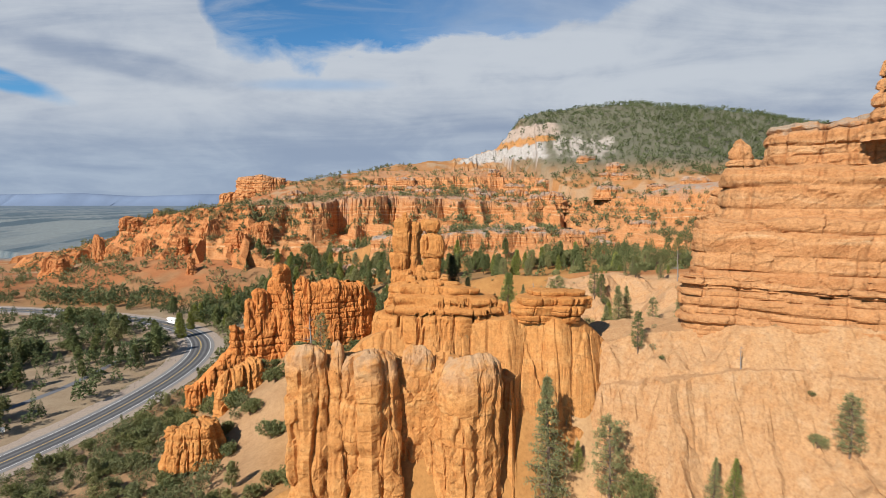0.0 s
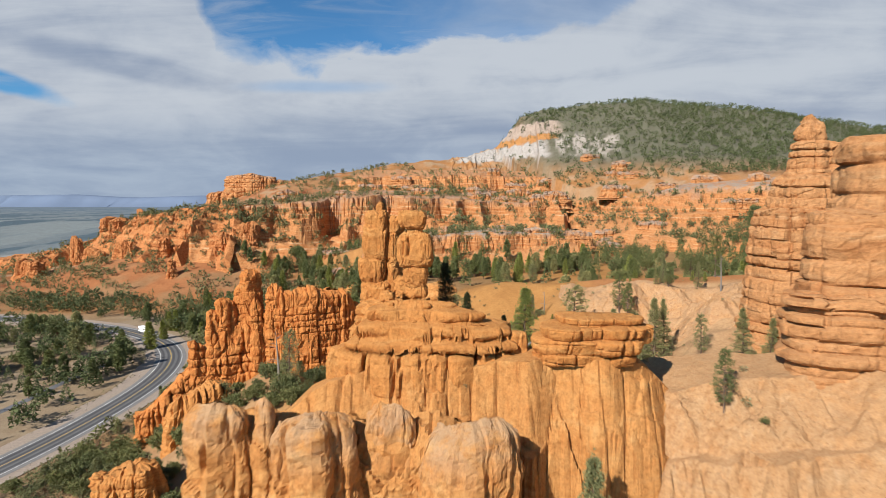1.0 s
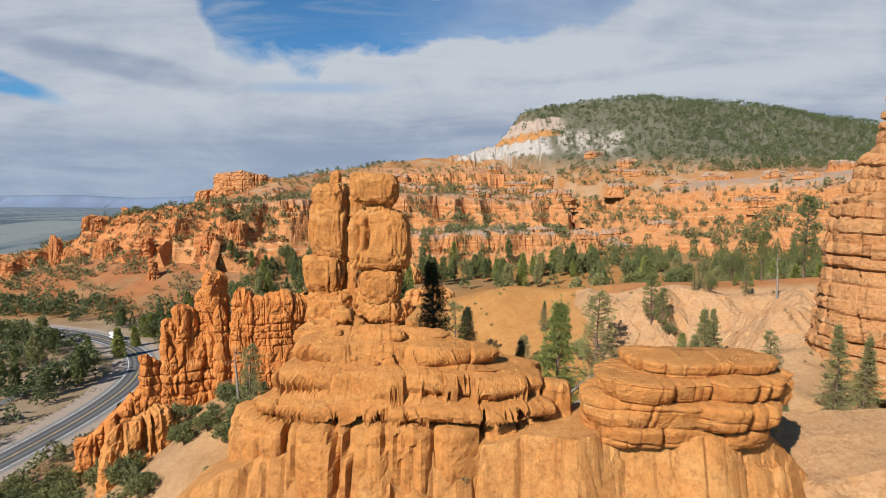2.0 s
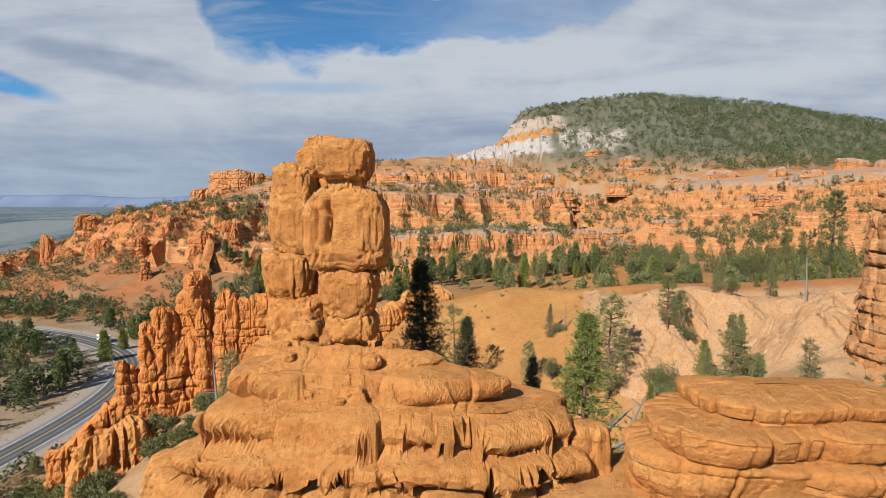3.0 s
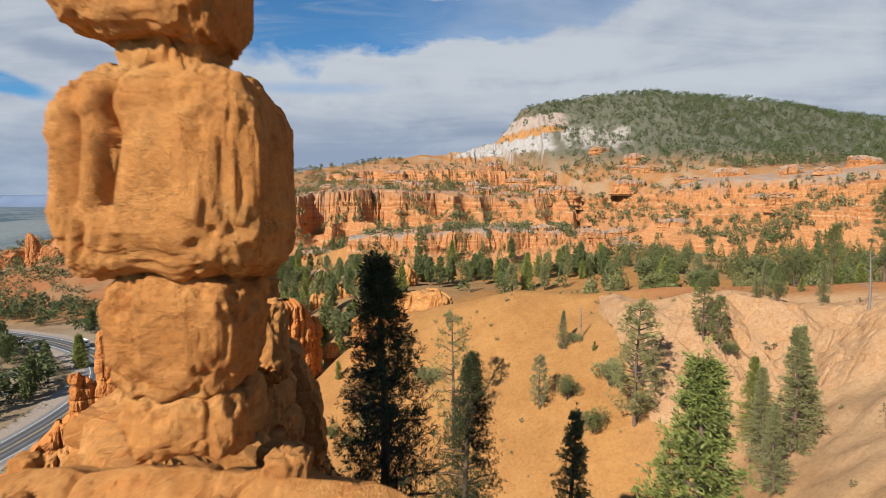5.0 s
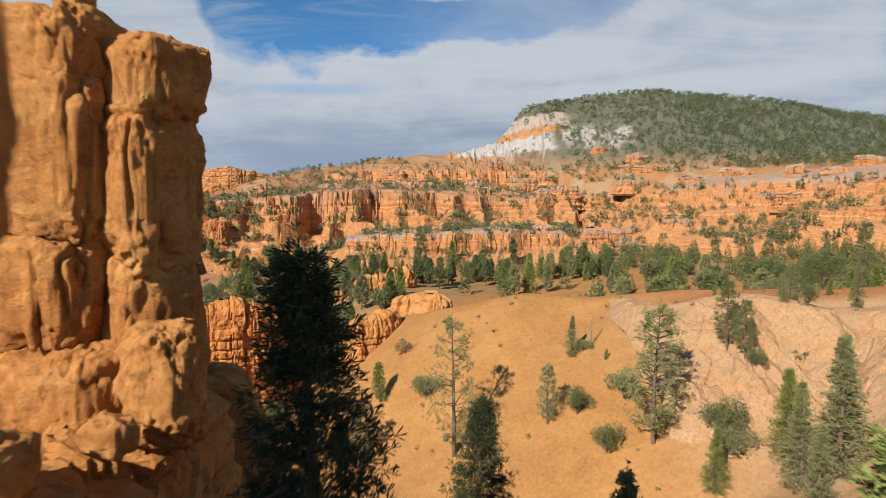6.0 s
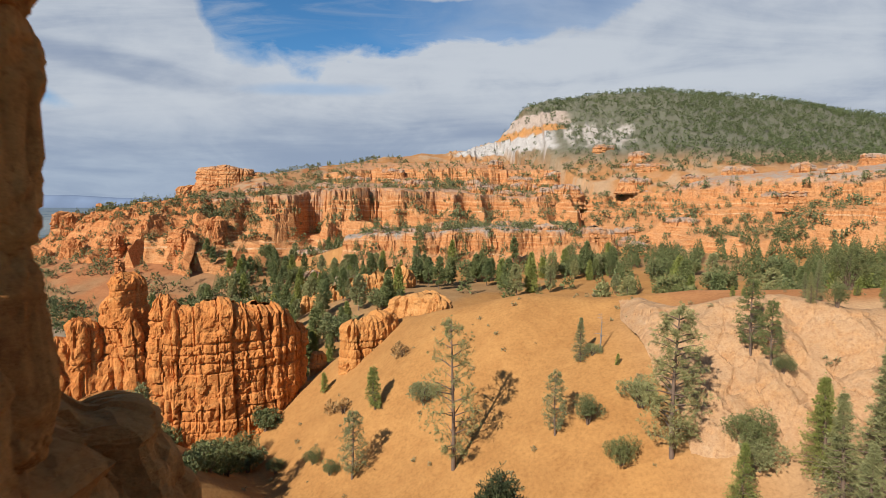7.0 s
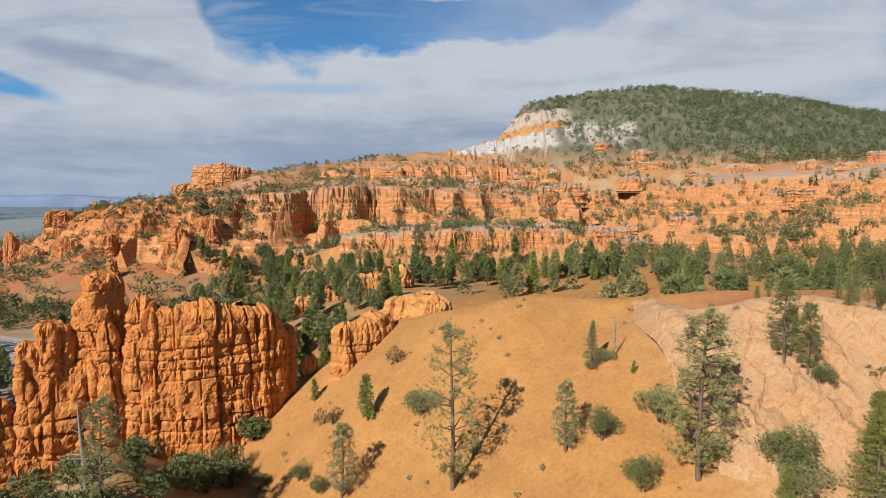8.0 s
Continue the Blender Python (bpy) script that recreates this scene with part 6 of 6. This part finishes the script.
woods("ridge_shrubs", "scattered junipers on the far tableland and cliffs", "woods",
      scatter(2300, (-330, 420), (300, 640), lambda x, y, z: (z > 34) * (x < 120 + (470 - y)) * np.where((y > 440) & (x > 60), 1.0, 0.15 + 0.75 * patchy(x, y, 35, 83)), 2.8, 12), (1.8, 5.0), FAR_JUNIPER, "mixed", 4, 0.36, 2)
woods("talus_shrubs", "junipers and small pines on the slopes under the cliffs", "woods",
      scatter(950, (-200, 330), (330, 460), lambda x, y, z: (z > 22) * (z < 62) * (0.3 + 0.7 * patchy(x, y, 26, 95)), 3.6, 19), (2.0, 6.5), FAR_JUNIPER, "mixed", 4, 0.36, 9)
woods("mid_woods", "pine woods filling the basin below the cliffs", "woods",
      scatter(430, (-130, 230), (240, 388), lambda x, y, z: (z < 36) * np.where(x < -20, (x > -120) * 1.0, y < 345) * (0.1 + 0.9 * patchy(x, y, 30, 85)) * np.where((x > 70) | (x < -20), 1, 0.5), 3.4, 13), (5, 11), FAR_PINE, "cone", 6, 0.24, 3, 44)
woods("slope_shrubs", "junipers dotted over the red slopes", "woods",
      scatter(950, (-360, -60), (318, 500), lambda x, y, z: clear_of_road(x, y) * (0.25 + 0.75 * patchy(x, y, 40, 87)) * (z < 50), 4.0, 14), (2.4, 7.0), FAR_JUNIPER, "mixed", 4, 0.34, 4)
woods("valley_woods", "pines and junipers across the valley floor", "woods",
      scatter(1000, (-330, -100), (110, 345), lambda x, y, z: clear_of_road(x, y, 13) * ((x < -104) | (y > 285)) * (0.22 + 0.78 * patchy(x, y, 34, 73, -0.14, 0.06)), 3.6, 15), (3, 9.5), FAR_PINE, "mixed", 6, 0.24, 5, 44)
woods("roadside_shrubs", "dense green shrubs along the curve of the road", "woods",
      scatter(420, (-128, -52), (150, 330), lambda x, y, z: clear_of_road(x, y, 9.5) * (x > -92 - 40 * smooth(225, 300, y)) * (0.3 + 0.7 * patchy(x, y, 18, 89)), 2.2, 16), (2.5, 5.0), FAR_JUNIPER, "round", 5, 0.34, 6)
woods("sagebrush", "low grey sagebrush along the road", "sagebrush",
      scatter(2600, (-128, -56), (88, 260), lambda x, y, z: clear_of_road(x, y, 8.6) * (x > -104 - 30 * smooth(215, 260, y)) * smooth(-58, -76, x) * (0.45 + 0.55 * patchy(x, y, 9, 91)), 0.8, 17), (0.7, 1.35), SAGE_LEAF, "round", 3, 0.4, 7, 9)
woods("slope_junipers", "dense junipers on the slope between the rocks and the road", "woods",
      scatter(300, (-94, -44), (72, 150), lambda x, y, z: clear_of_road(x, y, 11) * (z < 24) * (0.35 + 0.65 * patchy(x, y, 12, 97)), 2.1, 20), (1.6, 4.0), FAR_JUNIPER, "round", 7, 0.20, 10, 60)
woods("slope_tufts", "small dry tufts and shrubs on the dirt slopes", "shrub",
      scatter(260, (-25, 60), (55, 160), lambda x, y, z: 0.12 + 0.88 * patchy(x, y, 10, 93, 0.08, 0.2), 1.2, 18), (0.3, 0.9), SAGE_LEAF, "round", 4, 0.4, 8)


# fallen trunks near the ledge
def log(x0, y0, z0, x1, y1, z1, r):
    d = np.array([x1 - x0, y1 - y0, z1 - z0])
    L = np.linalg.norm(d)
    pts = np.array([[0, 0, 0], 0.35 * d + [0, 0, 0.06], 0.7 * d, d])
    ob = new("fallen_log")
    ob.location = (x0, y0, z0)
    v, f = stick(pts, [r, r * 0.8, r * 0.55, r * 0.25], 7)
    part("trunk", mesh_from("trunk", v, f, GREY_WOOD), ob)
    for i in range(6):
        p = d * rng.uniform(0.35, 0.95)
        q = p + unit(rng.normal(size=3) + np.array([0, 0, 0.8])) * L * 0.16
        bv, bf = stick([p, 0.5 * (p + q), q], [r * 0.35, r * 0.22, 0.01], 4)
        part("branch", mesh_from("branch", bv, bf, GREY_WOOD), ob)
    return tagged(ob, "bleached fallen pine trunk with bare branch stubs", "log", "fallen trunks")


log(8.2, 72.2, 44.9, 10.4, 73.8, 45.9, 0.11)
log(8.8, 71.6, 45.0, 11.2, 72.6, 45.6, 0.09)
log(9.6, 72.6, 44.6, 11.4, 75.0, 46.0, 0.09)
log(-17.0, 127.0, float(land_z(-17.0, 127.0)) + 0.2, -11.0, 133.0, float(land_z(-11.0, 133.0)) + 0.2, 0.14)


# ---------------------------------------------------------------- road, camper, signs
def asphalt():
    m, n = material("worn_asphalt")
    at = n.add("ShaderNodeNewGeometry").outputs["Position"]
    across = n.add("ShaderNodeAttribute", attribute_name="across").outputs["Fac"]
    f = n.noise(at, 3.0, 7, 0.7)
    w = n.noise(at, 0.25, 5, 0.6)
    lane = n.math("ABSOLUTE", n.math("SUBTRACT", n.math("ABSOLUTE", across), 1.75))
    track = n.math("ABSOLUTE", n.math("SUBTRACT", lane, 0.85))
    c = n.mix(n.span(track, 0.15, 0.65), (0.062, 0.061, 0.063), (0.125, 0.123, 0.120))
    c = n.mix(n.span(n.math("ABSOLUTE", across), 3.5, 3.9), c, (0.185, 0.177, 0.166))
    c = n.mix(0.6, c, n.ramp(w, [(0.3, (0.8, 0.8, 0.8)), (0.7, (1.2, 1.19, 1.17))]), "MULTIPLY")
    finish(n, n.mix(0.5, c, n.ramp(f, [(0.3, (0.75, 0.75, 0.75)), (0.7, (1.2, 1.2, 1.2))]), "MULTIPLY"), 0.85, f, 0.3, 0.02, 0.3)
    return m


def plain(name, rgb, rough=0.5, metal=0.0, spec=0.4, wear=0.15):
    m, n = material(name)
    at = n.add("ShaderNodeTexCoord").outputs["Object"]
    f = n.noise(at, 4.0, 6, 0.65)
    c = n.mix(n.span(f, 0.45, 0.75, 0, wear * 2), rgb, tuple(v * 0.6 + 0.03 for v in rgb))
    b = n.add("ShaderNodeBsdfPrincipled", {"Base Color": c, "Roughness": rough, "Metallic": metal, "Specular IOR Level": spec})
    n.add("ShaderNodeOutputMaterial", {0: b.outputs[0]})
    return m


def road_points(step=2.0):
    p = np.array(ROAD, float)
    for _ in range(3):
        q = np.empty((2 * len(p) - 2, 2))
        q[0::2], q[1::2] = 0.75 * p[:-1] + 0.25 * p[1:], 0.25 * p[:-1] + 0.75 * p[1:]
        p = np.vstack([p[:1], q, p[-1:]])
    s = np.concatenate([[0], np.cumsum(np.hypot(*np.diff(p, axis=0).T))])
    u = np.arange(0, s[-1], step)
    return np.stack([np.interp(u, s, p[:, 0]), np.interp(u, s, p[:, 1])], 1)


def strip(name, pts, offsets, z, mat, rough_edge=0.0, mask=None):
    t = unit(np.gradient(pts, axis=0))
    n = np.stack([t[:, 1], -t[:, 0]], 1)
    off = np.repeat(np.array(offsets, float)[None], len(pts), 0)
    if rough_edge:
        for c in (0, -1):
            off[:, c] += rough_edge * 2 * fbm2(pts[:, 0] + 9 * c, pts[:, 1], 9, 3, 7)
    v = pts[:, None] + n[:, None] * off[..., None]
    v = np.concatenate([v, np.full((*v.shape[:2], 1), z)], -1)
    f = grid_faces(len(pts), len(offsets))
    if mask is not None:
        f = f[mask[f[:, 0] // len(offsets)]]
    me = mesh_from(name, v.reshape(-1, 3), f[:, ::-1], mat)
    point_values(me, "across", off)
    return me


RP = road_points()
GRAVEL, n_ = material("pale_gravel")
at_ = n_.add("ShaderNodeNewGeometry").outputs["Position"]
g_ = n_.noise(at_, 2.0, 8, 0.7)
finish(n_, n_.ramp(g_, [(0.3, (0.22, 0.175, 0.135)), (0.7, (0.38, 0.305, 0.24))]), 0.95, g_, 0.4, 0.05)
WHITE_LINE, YELLOW_LINE = plain("white_road_paint", (0.62, 0.61, 0.58), 0.7), plain("yellow_road_paint", (0.48, 0.32, 0.08), 0.7)
verge = tagged(new("road_verge", strip("road_verge", RP, (-9.5, -5.2, 5.2, 8.6), ROAD_Z - 0.06, GRAVEL, 1.6)), "pale gravel verge beside the road", "verge", kind="structure")
road = tagged(new("road", strip("road", RP, np.linspace(-5.2, 5.2, 27), ROAD_Z, asphalt())), "grey two-lane asphalt road curving through the valley", "road", kind="structure")
part("edge_line", strip("edge_line", RP, (-3.78, -3.6), ROAD_Z + 0.02, WHITE_LINE), road)
part("edge_line", strip("edge_line", RP, (3.6, 3.78), ROAD_Z + 0.02, WHITE_LINE), road)
part("centre_line", strip("centre_line", RP, (-0.16, -0.04), ROAD_Z + 0.02, YELLOW_LINE), road)
part("centre_line", strip("centre_line", RP, (0.04, 0.16), ROAD_Z + 0.02, YELLOW_LINE), road)
trail = np.stack([np.linspace(-132, -117, 40), np.linspace(150, 226, 40)], 1)
trail[:, 0] += 3 * np.sin(np.linspace(0, 5, 40))
tz = ground_z(trail[:, 0], trail[:, 1]).max() + 0.05
tagged(new("path", strip("path", trail, (-1.3, 1.3), float(tz), plain("path_asphalt", (0.12, 0.12, 0.125), 0.9))), "narrow paved trail winding among the pines", "path", kind="structure")


def box(bm, size, at=(0, 0, 0), bevel=0.0):
    r = bmesh.ops.create_cube(bm, size=1.0, matrix=Matrix.Translation(at) @ Matrix.Diagonal((*size, 1)))
    if bevel:
        es = {e for v in r["verts"] for e in v.link_edges}
        bmesh.ops.bevel(bm, geom=list(es), offset=bevel, segments=2, affect="EDGES")


def bm_mesh(name, mat, *boxes):
    bm = bmesh.new()
    for b in boxes:
        box(bm, *b)
    me = bpy.data.meshes.new(name)
    bm.to_mesh(me)
    bm.free()
    me.materials.append(mat)
    return me


def wheel_mesh(name, mat, r, w, hole=0.0):
    bm = bmesh.new()
    bmesh.ops.create_cone(bm, cap_ends=True, segments=20, radius1=r, radius2=r, depth=w, matrix=Matrix.Rotation(radians(90), 4, "X"))
    bmesh.ops.bevel(bm, geom=[e for e in bm.edges if abs(e.verts[0].co.y - e.verts[1].co.y) < 1e-4], offset=0.03, segments=2, affect="EDGES")
    me = bpy.data.meshes.new(name)
    bm.to_mesh(me)
    bm.free()
    me.materials.append(mat)
    return me


def camper(x, y, turn):
    """A motorhome, 7 m long, driving along its own +x."""
    white, dark, rubber, chrome = plain("white_gelcoat", (0.82, 0.82, 0.80), 0.35), plain("dark_glass", (0.02, 0.022, 0.025), 0.1), plain("tyre_rubber", (0.025, 0.025, 0.025), 0.9), plain("alloy", (0.5, 0.5, 0.5), 0.35, 0.9)
    red, grey = plain("red_lens", (0.5, 0.03, 0.02), 0.3), plain("grey_trim", (0.3, 0.3, 0.31), 0.5)
    t = thing("camper_van", "white motorhome driving along the asphalt road", "camper", (x, y, ROAD_Z))
    t.rotation_euler = (0, 0, radians(turn))
    body = part("body", bm_mesh("body", white, ((5.2, 2.4, 2.35), (-0.9, 0, 1.85), 0.12), ((2.2, 2.4, 0.95), (2.2, 0, 2.55), 0.2)), t)
    part("cab", bm_mesh("cab", white, ((1.7, 2.1, 1.2), (2.4, 0, 1.45), 0.2), ((1.0, 2.0, 0.75), (3.3, 0, 0.98), 0.2)), t)
    part("windscreen", bm_mesh("windscreen", dark, ((0.06, 1.8, 0.55), (3.26, 0, 1.75), 0.02)), t)
    part("rear_window", bm_mesh("rear_window", dark, ((0.05, 1.0, 0.6), (-3.52, 0, 2.2), 0.02)), t)
    for s in (-1, 1):
        part("side_window", bm_mesh("side_window", dark, ((1.1, 0.05, 0.6), (-1.4, s * 1.21, 2.2), 0.02)), t)
        part("cab_window", bm_mesh("cab_window", dark, ((0.8, 0.05, 0.45), (2.5, s * 1.06, 1.7), 0.02)), t)
        part("tail_lamp", bm_mesh("tail_lamp", red, ((0.05, 0.18, 0.35), (-3.52, s * 1.0, 1.1), 0.02)), t)
        part("side_stripe", bm_mesh("side_stripe", grey, ((5.0, 0.04, 0.14), (-0.9, s * 1.21, 1.3), 0.01)), t)
        for wx in (-2.0, 2.5):
            w = part("wheel", wheel_mesh("tyre", rubber, 0.38, 0.26), t)
            w.location = (wx, s * 1.0, 0.38)
            part("rim", wheel_mesh("rim", chrome, 0.21, 0.28), w)
    part("air_conditioner", bm_mesh("air_conditioner", white, ((0.9, 0.7, 0.25), (-0.6, 0, 3.12), 0.06)), t)
    part("bumper", bm_mesh("bumper", grey, ((0.2, 2.2, 0.25), (-3.55, 0, 0.65), 0.05)), t)
    return t


camper(-131.5, 272.8, 146)


def road_sign(x, y, turn, panels):
    post, steel = plain("sign_post", (0.22, 0.20, 0.18), 0.6, 0.6), plain("sign_white", (0.72, 0.72, 0.70), 0.5)
    back = plain("sign_lettering", (0.05, 0.05, 0.05), 0.6)
    t = thing("road_sign", "white rectangular road sign on a steel post", "sign", (x, y, float(land_z(x, y))))
    t.rotation_euler = (0, 0, radians(turn))
    part("post", bm_mesh("post", post, ((0.07, 0.07, 3.0), (0, 0, 1.3), 0.01)), t)
    for i in range(panels):
        p = part("panel", bm_mesh("panel", steel, ((0.95, 0.03, 0.62), (0, -0.05, 2.6 - 0.72 * i), 0.01)), t)
        part("lettering", bm_mesh("lettering", back, ((0.6, 0.02, 0.09), (0, -0.075, 2.7 - 0.72 * i)), ((0.5, 0.02, 0.09), (0, -0.075, 2.5 - 0.72 * i))), p)
    return t


road_sign(-113.5, 142.0, 10, 2)


def marker(x, y):
    t = thing("delineator", "thin roadside delineator post with a reflector", "post", (x, y, float(land_z(x, y))))
    part("post", bm_mesh("post", MARK, ((0.09, 0.05, 1.2), (0, 0, 0.5), 0.01)), t)
    part("reflector", bm_mesh("reflector", LENS, ((0.08, 0.02, 0.14), (0, -0.04, 1.0), 0.005)), t)
    return tagged(t, group="posts along the road")


MARK, LENS = plain("post_brown", (0.12, 0.09, 0.07), 0.7), plain("reflector_white", (0.7, 0.7, 0.68), 0.3)
for i in range(24, len(RP) - 20, 16):
    d = RP[i + 1] - RP[i]
    d /= np.hypot(*d)
    for s in (-1, 1):
        marker(float(RP[i][0] + d[1] * 6.2 * s), float(RP[i][1] - d[0] * 6.2 * s))
